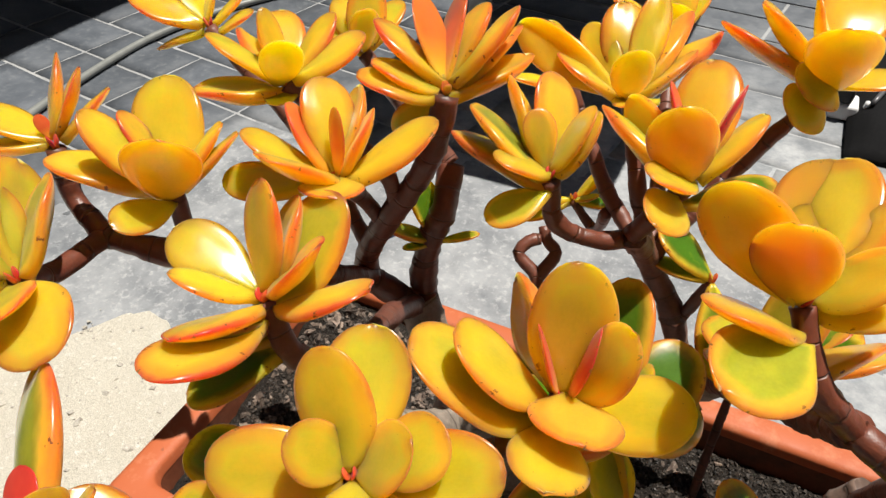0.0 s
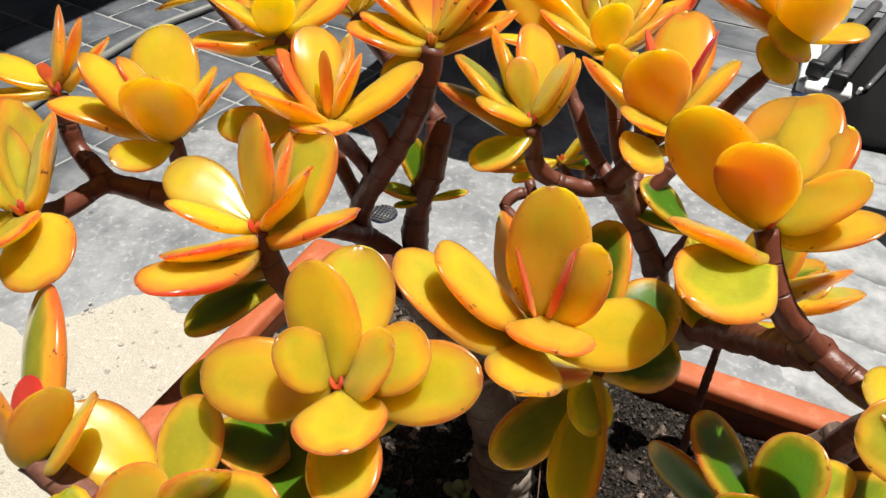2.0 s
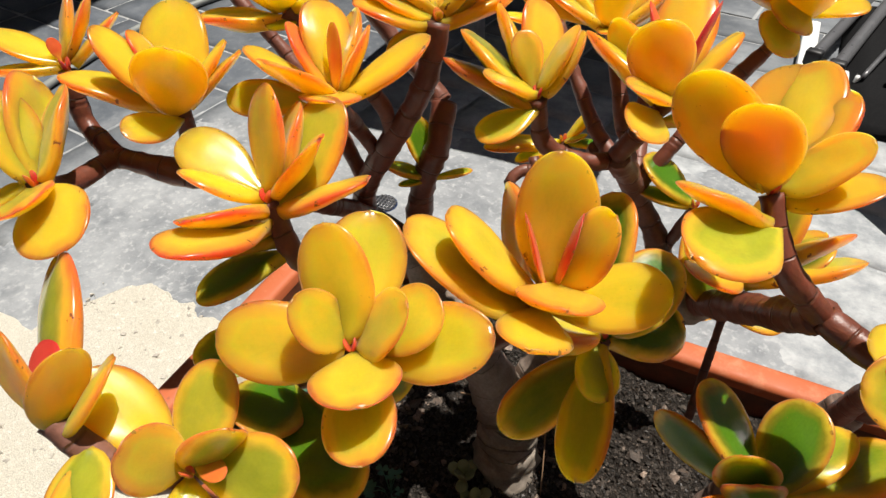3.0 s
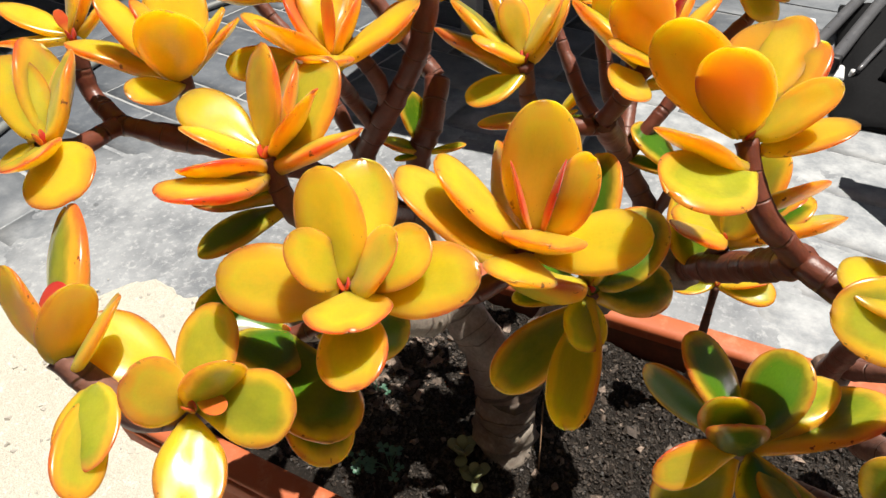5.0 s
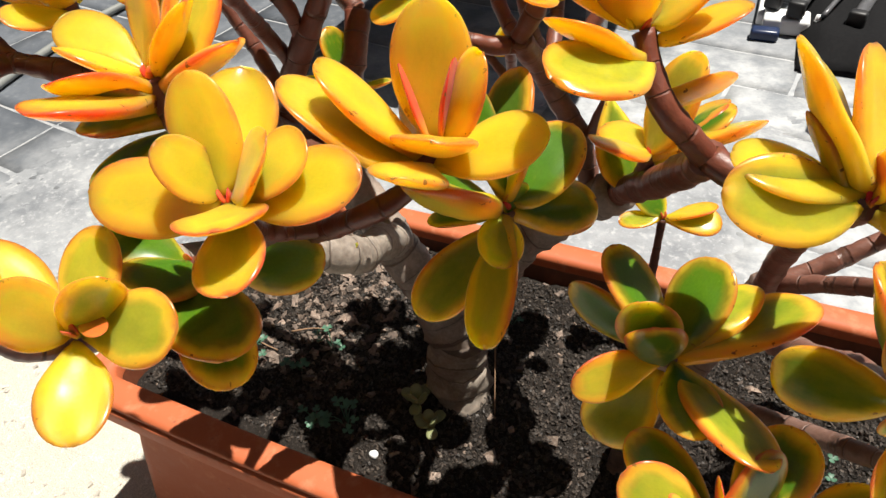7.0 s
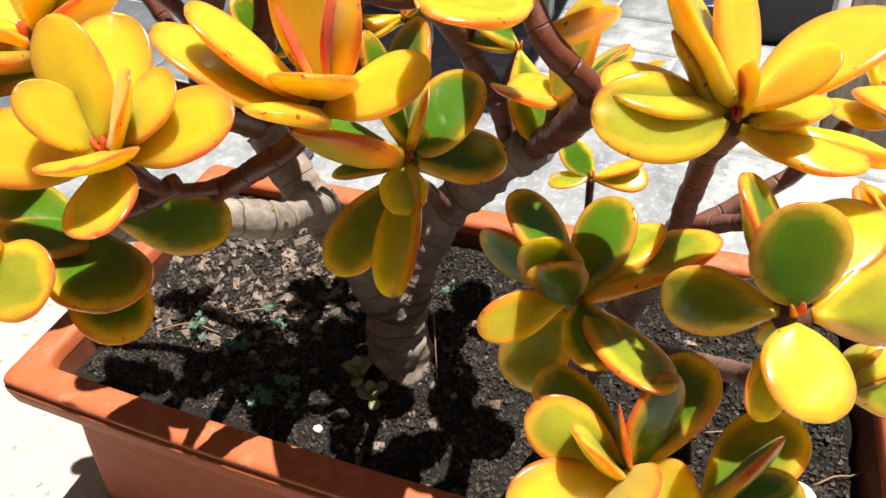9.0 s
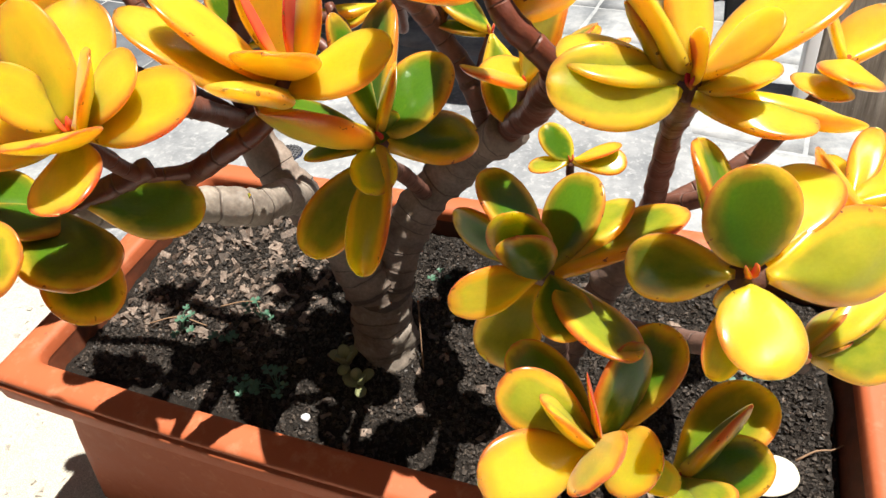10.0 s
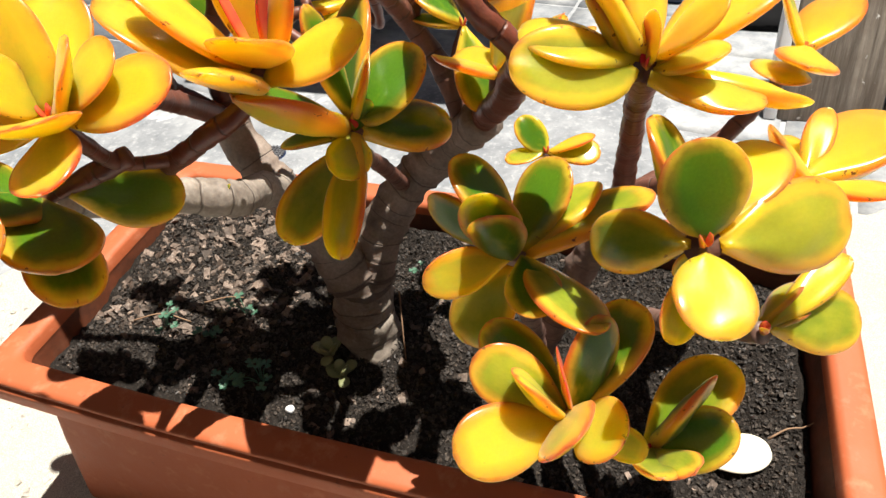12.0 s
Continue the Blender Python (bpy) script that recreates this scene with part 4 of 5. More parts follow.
rosette(stem_m, (-0.1236, -0.2395, 0.4805), (-0.1, -0.1, 0.99), ((127, 20, 0.0629, 0.5, 0.5, (2.5, -0.8, -2.1), 40), (147, 54, 0.0322, 0.58, 0, (-2.8, -0.6, 0.8), 40), (127, 34, 0.0295, 0.61, -1, (1.2, -2.2, -2.9), 25), (55, 58, 0.0330, 0.58, -0.15, (0.9, -1.9, -2.4), 72), (68, 38, 0.0322, 0.58, 0.1, (5.5, -2, -5.7), 25), (-59, -18, 0.0312, 0.67, 0.55, (12.5, 2.6, -9.1), 11), (-52, -9, 0.0383, 0.47, 0.35, (9.9, -0.8, -12.3), 56)), 0.8, 0.4)
rosette(stem_n, (-0.0913, -0.0117, 0.5332), (0, 0, 1), ((167, 26, 0.0454, 0.57, 0, (-1.6, 1.8, 2.7), -26), (135, 38, 0.0469, 0.46, -0.65, (-1.6, 1.8, 2.7), -36), (108, 31, 0.0503, 0.56, -0.75, (-1.1, 2.1, 2.7), 61), (90, 36, 0.0436, 0.61, 0, (0.7, 2.6, 2.4), 40), (73, -3, 0.0579, 0.53, 0, (0.7, -1.3, -1.6), 15), (-166, 20, 0.0335, 0.65, 0.1, (-2.7, -1.4, 0), -10), (-159, 16, 0.0379, 0.65, 0.15, (-2.4, -3.5, -2.3), -5), (57, 38, 0.0465, 0.49, 0, (1.2, 2.7, 2.1), 26), (83, 4, 0.0597, 0.52, 0, (2.2, 2.5, 1.4), 45), (-178, -45, 0.0335, 0.53, 0.2, (-3.7, -2.3, -2.5), 72)), 0.8, 0.32)
rosette(stem_o, (-0.156, -0.0466, 0.5405), (0, 0, 1), ((128, 28, 0.0388, 0.56, 0, (0.1, 1.7, 1.7), -2), (-27, 63, 0.0257, 0.74, 0, (-2.1, -1, 0), 20), (-172, 28, 0.0384, 0.61, 0, (-1.3, -0.3, 0.4), -25), (50, 24, 0.0389, 0.61, 0, (2.9, 1.4, -0.1), 0), (102, 16, 0.0378, 0.42, -0.6, (0.7, 1.8, 1.4), 43), (86, 29, 0.0391, 0.39, 0, (2, 2.3, -0), 9), (147, 59, 0.0305, 0.37, 0, (-1.3, 1, 1.7), -12), (150, 3, 0.049, 0.44, 0, (-1.9, 0.4, 1.4), -50), (-156, -2, 0.0426, 0.61, 0.35, (2, -0.8, -4.1), -10), (-123, -2, 0.0156, 0.75, 0, (5.4, 2.8, -3.6), 14)), 0.8, 0.1)
rosette(stem_q, (0.07, 0.0977, 0.5222), (0.05, 0, 1), ((177, 24, 0.0574, 0.46, 0.15, (-3.8, -2.1, -0.9), -20), (180, 35, 0.0498, 0.47, 0.1, (-1.7, 0.9, 1.9), -15), (-119, 9, 0.0323, 0.86, 0, (1.4, 0.7, 0), 30), (-114, 2, 0.0323, 0.84, 0.3, (-2.3, -5.5, -5.9), 35), (-101, 48, 0.0486, 0.65, 0, (2.5, 1.1, -0.2), -20), (87, 24, 0.0648, 0.55, -0.1, (0.6, 2, 1.7), 4), (131, 48, 0.0416, 0.39, 0, (-1.4, 1.2, 2), -43), (18, 12, 0.0273, 0.58, 0, (2.5, 0.5, -0.8), -10)), 0.8, 0.08)
rosette(stem_r, (-0.0178, 0.0431, 0.5195), (0, 0, 1), ((116, 37, 0.0492, 0.52, 0, (-0.3, 1.6, 1.7), -2), (130, 25, 0.0389, 0.43, -0.6, (-2.1, 0.2, 1.2), 85), (-74, 77, 0.0268, 0.78, 0, (-0.3, 0.6, 0.8), -15), (168, 19, 0.0401, 0.56, 0.1, (-2.1, -1.1, -0), -20), (83, 9, 0.0717, 0.53, 0, (0.6, 1.8, 1.5), 55), (64, 18, 0.0435, 0.47, 0, (1.8, 1.5, 0.5), 33), (92, 40, 0.054, 0.32, 0, (0.1, 1.7, 1.7), -18), (71, 3, 0.0791, 0.38, 0, (1.2, 1.7, 1.2), 36), (139, 28, 0.0431, 0.41, 0, (-1.5, 0.9, 1.6), 37), (-138, 1, 0.025, 0.61, 0, (14.6, 7.3, -0.3), -10), (161, 15, 0.0676, 0.33, 0, (-2.2, -0.4, 0.8), 63)), 0.8, 0.18)
rosette(stem_t, (-0.233, -0.0105, 0.5398), (0, 0, 1), ((-162, 20, 0.0396, 0.57, 0, (-2.2, -0.6, 0.6), 10), (-150, -19, 0.0283, 0.54, 0, (-1.5, -1.7, -0.9), -11), (49, 23, 0.0234, 0.61, 0, (3.3, -1.1, -2.8), 5), (97, 47, 0.0203, 0.61, 0, (-2.1, 0, 1.1), 35), (75, 26, 0.0245, 0.61, 0, (1, 0.9, 0.4), 20), (149, 24, 0.0319, 0.57, 0, (-2.2, -0.2, 0.9), -24)), 0.8, 0.18)
rosette(stem_u, (-0.1669, 0.0355, 0.5189), (0, 0, 1), ((107, 51, 0.038, 0.6, 0.1, (0, 0, 0), 0), (-42, 71, 0.03, 0.55, 0.3, (0, 0, 0), 0), (145, 28, 0.038, 0.5, 0.05, (0, 0, 0), 0), (166, 10, 0.038, 0.4, 0.1, (0, 0, 0), 0), (80, 26, 0.038, 0.5, 0.1, (0, 0, 0), 0)), 0.8, 0.18)
rosette(stem_v, (-0.0601, 0.0884, 0.4981), (0, 0.1, 1), ((178, 42, 0.044, 0.5, 0.1, (0, 0, 0), 0), (143, 47, 0.038, 0.5, 0.1, (0, 0, 0), 0), (-139, 13, 0.038, 0.4, 0.1, (0, 0, 0), 0), (71, 33, 0.038, 0.5, 0.05, (0, 0, 0), 0), (-97, 12, 0.038, 0.4, 0.1, (0, 0, 0), 0)), 0.8, 0.18)
rosette(stem_w, (-0.0176, 0.1565, 0.5062), (0, 0.1, 1), ((144, 44, 0.04, 0.6, 0.05, (0, 0, 0), 0), (97, 46, 0.04, 0.5, 0, (0, 0, 0), 0), (70, 31, 0.04, 0.4, 0.1, (0, 0, 0), 0), (-178, 27, 0.048, 0.45, 0, (0, 0, 0), 0), (-89, 50, 0.04, 0.5, 0, (0, 0, 0), 0)), 0.8, 0.18)
rosette(stems[10], (-0.082, -0.2263, 0.4566), (-0.05, -0.24, 0.97), ((178, 33, 0.0474, 0.61, 0.1, (-8.4, 2.8, -4.4), -18), (-92, 64, 0.0384, 0.6, 0.3, (-7.4, 3, -5), 90), (94, 42, 0.0372, 0.64, 0.5, (-6.7, 4.7, -5.6), -13), (9, 53, 0.0369, 0.57, 0.5, (-5.7, 4.3, -6.4), 71), (9, 20, 0.0443, 0.61, 0.5, (-4.8, 4.8, -7.2), -26), (-51, -16, 0.0395, 0.61, 0.3, (-6.5, 2, -6.5), 23), (-104, 74, 0.0135, 0.61, -0.7, (-2.6, 7.7, -8.8), 45), (73, -12, 0.0366, 0.43, 1, (-2.7, 8.8, -8.3), -71), (-5, 3, 0.016, 0.5, -0.8, (-3, 4, 4), 0)), 1, 0.0)
rosette(stem_x, (0.1089, -0.104, 0.384), (0, -0.2, 0.98), ((140, 32, 0.051, 0.58, 1, (-0.8, 2.1, 2.4), -26), (-154, 69, 0.0398, 0.67, 1, (-3.1, -0.8, 0.6), 65), (-107, 63, 0.0393, 0.64, 0.85, (-2.2, -1.9, -2.4), -46), (79, 33, 0.0482, 0.61, 1, (3, 0.3, -0.9), 15), (57, 11, 0.0518, 0.51, 0.5, (3, 1.3, -0.6), 29), (39, 6, 0.0695, 0.48, 0.65, (3, 1.2, -1.8), 25), (-137, 10, 0.0457, 0.5, 0.35, (-2.3, -1.8, -2.9), 56), (-146, -60, 0.0514, 0.62, 0.5, (-0.7, -0.6, -7.7), 25), (-64, 1, 0.0397, 0.63, 0.8, (2.6, -0.7, -2.5), -5), (-48, 12, 0.0634, 0.44, 0.7, (2.2, 1.3, -6.2), 25), (157, 4, 0.0525, 0.42, 0.9, (-2, 0.4, 1.3), 71)), 0.85, 0.0)
rosette(stem_y, (0.0262, -0.0832, 0.4311), (0, -0.15, 0.99), ((71, 25, 0.0479, 0.67, 0.9, (2.4, 1.2, 0.2), -10), (59, -21, 0.0566, 0.53, 0.8, (1.6, -0.9, -2.5), -29), (-127, -38, 0.0601, 0.46, 0.6, (-2.5, 0.4, -8.5), 42), (-80, -37, 0.0611, 0.43, 0.45, (0.7, -1.5, -1.7), -28), (-77, -17, 0.0282, 0.75, 0.3, (-1.4, -1.9, -2), 20), (-116, 34, 0.0637, 0.48, 0.15, (-2.7, -0.6, -0.2), -16), (106, 36, 0.0652, 0.5, 0.9, (-1.3, 1.4, 1.9), 42), (62, 56, 0.0332, 0.58, 0.2, (-2.2, 0.5, 1.4), 39), (-165, 26, 0.0505, 0.48, 1, (-2.6, -0.6, 0.4), -20), (-155, -5, 0.0335, 0.51, 1, (-2.6, -1.1, -1.4), -15), (98, 38, 0.0169, 0.72, 0.85, (-2.3, -1.4, -1.5), 44)), 0.85, 0.0)
rosette(stem_y, (0.0262, -0.0832, 0.4311), (0, -0.15, 0.99), ((54, 54, 0.0171, 0.66, 0.7, (-0.9, -1.9, -2.5), -82), (149, 64, 0.0555, 0.29, 0.9, (-1.3, 1.1, 1.7), -23)), 0.85, 0.0)
rosette(stem_z, (0.157, -0.1016, 0.4818), (0.05, 0, 1), ((-173, 16, 0.0434, 0.61, 0.1, (-2, 0.6, 1.5), 5), (-160, 10, 0.046, 0.64, 0.45, (-2.2, -1.9, -2.1), 41), (149, 45, 0.0339, 0.54, 0, (-4.2, -0.8, -1.8), -40), (-21, 49, 0.0337, 0.52, 0, (1.3, 2.5, 1.8), -34), (68, 82, 0.0155, 0.51, -0.7, (-0.2, 2.5, 2.3), 21), (-9, 23, 0.026, 0.61, 0.1, (2.2, -0.5, -1.5), -5), (-6, -8, 0.0394, 0.61, 0.3, (0.6, -1.9, -2.7), -1), (9, -15, 0.0568, 0.31, 0.05, (2, -0.5, -1.3), 27), (149, 41, 0.0554, 0.6, 0.2, (0.3, 2.4, 2.2), -31), (112, 47, 0.0473, 0.58, 0, (-0.1, 2.5, 2.2), -36)), 0.6, 0.05)
rosette(stem_z, (0.157, -0.1016, 0.4818), (0.05, 0, 1), ((46, 23, 0.0584, 0.61, 0.05, (2.5, 2.5, 0.5), 15), (9, 85, 0.0197, 0.66, -0.6, (0, 0, 0), -20)), 0.6, 0.05)
rosette(stem_aa, (0.1847, -0.1446, 0.4396), (0, -0.29, 0.96), ((123, 66, 0.0348, 0.86, 0.95, (0.7, 1.6, 1.3), 0), (36, -7, 0.0557, 0.6, 0.48, (3.4, 1.6, -0.1), -42), (-77, -19, 0.0314, 0.86, 0.05, (0.8, -1.5, -1.8), 10), (149, -30, 0.0458, 0.53, 0.6, (-3.5, -0.8, 0.7), 40), (66, 13, 0.0478, 0.54, 0, (1.2, 3.7, 1.2), 10), (136, 41, 0.0428, 0.49, 0.85, (-1.8, 1.8, 2.5), -40), (179, -74, 0.0171, 0.57, 0.4, (-0.6, 0.2, 0.5), 60), (-104, -31, 0.0315, 0.43, 0.5, (0.1, -2.5, -2.5), 14)), 1, 0.05)
rosette(stem_bb, (0.1463, -0.1624, 0.3466), (0, -0.15, 0.99), ((177, 27, 0.046, 0.59, 0.6, (-2.1, 1, 1.9), 28), (151, 21, 0.0509, 0.51, 0.85, (-1.4, 1.6, 2.1), 4), (79, 65, 0.0463, 0.56, 0.85, (1.2, 2.2, 1.7), -51), (66, 35, 0.0537, 0.55, 0.75, (2.5, 2.1, -0.5), 12), (-139, 11, 0.0521, 0.58, 0.15, (-2.3, -1.8, -0.7), 25), (-80, 45, 0.0529, 0.57, 0.1, (-1, -1.2, -0.7), -45), (-48, 39, 0.0408, 0.69, 0.15, (2.8, -0, -1.4), -30), (-154, 55, 0.0398, 0.57, 0.45, (-2.7, -1.4, -0.2), -35), (168, 76, 0.0349, 0.57, -0.7, (-0.4, 1.8, 2), -60), (-16, 0, 0.0318, 0.46, 0.4, (1.3, -1.2, -1.7), -19)), 1, 0.0)
rosette(stem_cc, (0.1829, -0.1487, 0.3079), (0, -0.2, 0.98), ((50, 24, 0.0572, 0.61, 0.7, (-2.6, 1.8, 0.9), 16), (35, 56, 0.047, 0.55, 0.7, (0.7, 2, 1.7), 76), (22, 30, 0.0417, 0.68, 0.95, (0.5, -1.8, -2), -17), (-56, 45, 0.042, 0.5, 0.6, (0, 0, 0), 0), (-83, 42, 0.042, 0.5, 0.6, (0, 0, 0), 0)), 0.8, 0.18)
rosette(stem_dd, (0.2363, 0.051, 0.4146), (0.05, 0, 1), ((130, 46, 0.0359, 0.61, 0.4, (-1.6, 0.6, 1.3), -35), (68, 7, 0.0584, 0.61, -0.1, (-0.1, 0.9, 1), 20), (-98, 16, 0.0555, 0.57, 0, (-0.1, 0.9, 1), 10), (-112, 15, 0.0438, 0.69, 0.05, (-6, -7.2, -4.8), 5)), 0.8, 0.18)
rosette(stem_ee, (0.2255, -0.0761, 0.4186), (0, -0.1, 1), ((-134, 45, 0.0431, 0.78, -0.15, (2.5, 1, -0.1), 15), (95, -4, 0.042, 0.35, 0.05, (0, 0, 0), 0), (77, 20, 0.042, 0.3, 0.2, (0, 0, 0), 0), (47, -8, 0.05, 0.63, 0.5, (0, 0, 0), 30), (52, 10, 0.06, 0.63, 0.1, (0, 0, 0), 15), (-54, 30, 0.042, 0.35, 0.1, (0, 0, 0), 0)), 0.8, 0.5)
rosette(stem_hh, (0.2207, -0.1145, 0.3664), (0, -0.1, 1), ((33, -14, 0.0499, 0.59, 0.55, (1.6, 2.1, 1.4), -40), (63, -11, 0.0332, 0.54, 0.9, (-0.1, 2.1, 2.1), 44), (43, -9, 0.024, 0.61, 0.85, (0.4, 1.3, 1.2), 40), (59, 11, 0.0286, 0.56, 0.1, (-1.5, 2, 1.8), 50), (50, 18, 0.0499, 0.3, 0.15, (1.6, 1.6, 0.9), -11)), 0.8, 0.18)
rosette(stem_ff, (-0.0851, -0.1704, 0.4381), (-0.05, -0.29, 0.96), ((-38, 9, 0.0617, 0.57, 0.95, (1.3, -1.2, -1.7), 34), (-41, -12, 0.0581, 0.5, 0.8, (1.1, -1.3, -1.7), 40), (58, -31, 0.0497, 0.59, 0.95, (10, 5.5, 0.9), -62), (-174, 15, 0.042, 0.63, 0.9, (0, 0, 0), -15), (-74, 28, 0.042, 0.69, 0.9, (0, 0, 0), 35)), 0.8, 0.18)
rosette(stem_gg, (0.086, 0.0975, 0.2974), (0, 0, 1), ((147, 32, 0.034, 0.66, 0.75, (0, 0, 0), 25), (6, 3, 0.040, 0.6, 0.4, (0, 0, 0), -20), (-161, -8, 0.031, 0.55, 0.5, (0, 0, 0), 10), (14, 18, 0.038, 0.5, 0.2, (0, 0, 0), 10)), 0.8, 0.18)
rosette(stem_gh, (0.0785, -0.0116, 0.4243), (0, 0, 1), ((-128, 29, 0.0423, 0.63, 0.05, (0, 0, 0), -5), (57, 59, 0.053, 0.63, 0.45, (0, 0, 0), 15), (42, 31, 0.045, 0.63, 0.05, (0, 0, 0), 30), (21, 34, 0.0442, 0.63, 0.8, (0, 0, 0), 10), (10, 24, 0.0542, 0.63, 0.15, (0, 0, 0), 30), (140, -4, 0.036, 0.66, 0.4, (0, 0, 0), 5)), 0.8, 0.18)
rosette(stem_s1, (-0.0489, 0.0877, 0.417), (0, 0, 1), ((43, 42, 0.0275, 0.4, 0.3, (0, 0, 0), 0), (11, 2, 0.0291, 0.4, 0.8, (0, 0, 0), 0), (-16, 35, 0.02, 0.5, 0.3, (0, 0, 0), 0), (-145, -21, 0.033, 0.4, 0.5, (0, 0, 0), 0), (-155, -4, 0.0521, 0.35, 0.3, (0, 0, 0), 0)), 0.8, 0.18)
rosette(stem_s2, (0.0457, 0.0357, 0.4277), (0, 0, 1), ((-178, 5, 0.0327, 0.4, 0.8, (0, 0, 0), 0), (162, 32, 0.0394, 0.6, 0.9, (0, 0, 0), 0), (-58, -41, 0.0532, 0.5, 0.7, (0, 0, 0), 0)), 0.8, 0.18)
rosette(stems[10], (-0.1078, 0.0076, 0.4217), (0, 0, 1), ((31, 10, 0.0242, 0.3, 0.7, (0, 0, 0), 0), (-143, -7, 0.0208, 0.35, 0.9, (0, 0, 0), 0), (152, 54, 0.0393, 0.5, 0.8, (0, 0, 0), 0), (-157, 14, 0.0309, 0.4, 0.6, (0, 0, 0), 0)), 0.8, 0.18)
# a dead forked stub whose arms close to a ring
stem("stub", 0.0038, 0.0036, 0.25, (-0.0388, -0.0103, 0.412), (-0.0414, -0.0028, 0.4279), (-0.049, -0.0006, 0.4341), (-0.0544, 0.0011, 0.4387), (-0.0508, 0.0073, 0.443), (-0.0452, 0.011, 0.4439))
stem("stub", 0.0034, 0.0032, 0.25, (-0.0414, -0.0028, 0.4279), (-0.0382, 0.0029, 0.4321), (-0.0356, 0.0105, 0.4383), (-0.0422, 0.0126, 0.4438), (-0.046, 0.0162, 0.4495))
# yellow buds breaking from the bare pale limb
rosette(stems[3], (-0.064, -0.087, 0.381), (0, -0.4, 0.9), ((30, 40, 0.005, 0.6, 0.55, (0, 0, 0), 0), (200, 45, 0.005, 0.6, 0.3, (0, 0, 0), 0)), 0.2, 0)
rosette(stems[3], (-0.082, -0.121, 0.396), (0, -0.4, 0.9), ((80, 40, 0.006, 0.6, 0.55, (0, 0, 0), 0), (250, 45, 0.005, 0.6, 0.3, (0, 0, 0), 0)), 0.2, 0)


# ---- the terrace round the planter ----
def hose():
    bm = tube([(-1.16, 0.10, 0.011), (-1.22, 0.26, 0.011), (-1.265, 0.42, 0.011), (-1.30, 0.60, 0.011), (-1.318, 0.78, 0.011), (-1.30, 0.92, 0.011), (-1.24, 1.10, 0.011), (-1.05, 1.40, 0.011), (-0.7, 1.75, 0.011)], (0.0088, 0.0088), 0.02, 12)
    return tagged(part("garden_hose", bm, RUBBER), "pale grey garden hose lying across slate paving", "hose")


hose()


def drain():
    grate = empty("floor_drain", (-0.425, 0.425, 0.002), label="small round floor drain with a dark grid", category="drain")
    bm = bmesh.new()
    bmesh.ops.create_cone(bm, cap_ends=True, segments=32, radius1=0.024, radius2=0.024, depth=0.004)
    part("plate", bm, BLUE, grate)
    for k in range(-3, 4):
        half = (0.022 ** 2 - (k * 0.006) ** 2) ** 0.5
        for way in (0, 1):
            bm = bmesh.new()
            add_box(bm, -half, half, -0.0011, 0.0011, 0.002, 0.0045 + 0.0004 * way)
            bar = part("bar", bm, STEEL_DARK, grate)
            bar.matrix_basis = Matrix.Rotation(way * math.pi / 2, 4, "Z") @ Matrix.Translation((0, k * 0.006, 0))
    return grate


drain()


def table():
    t = empty("shade_table", (-0.36, 1.30, 0), label="dark table added for its shadow, on grey metal legs", category="table")
    # The top stays out of view; it is added to shadow the paving.
    bm = bmesh.new()
    add_box(bm, -0.22, 0.38, -0.534, 0.52, 0.70, 0.725, 0.006)
    part("tabletop", bm, BLACK, t)
    for x, y in ((0.20, -0.30), (-0.16, -0.30), (0.20, 0.42), (-0.16, 0.42)):
        bm = bmesh.new()
        add_box(bm, x - 0.02, x + 0.02, y - 0.02, y + 0.02, 0, 0.70, 0.004)
        part("leg", bm, STEEL, t)
    return t


table()


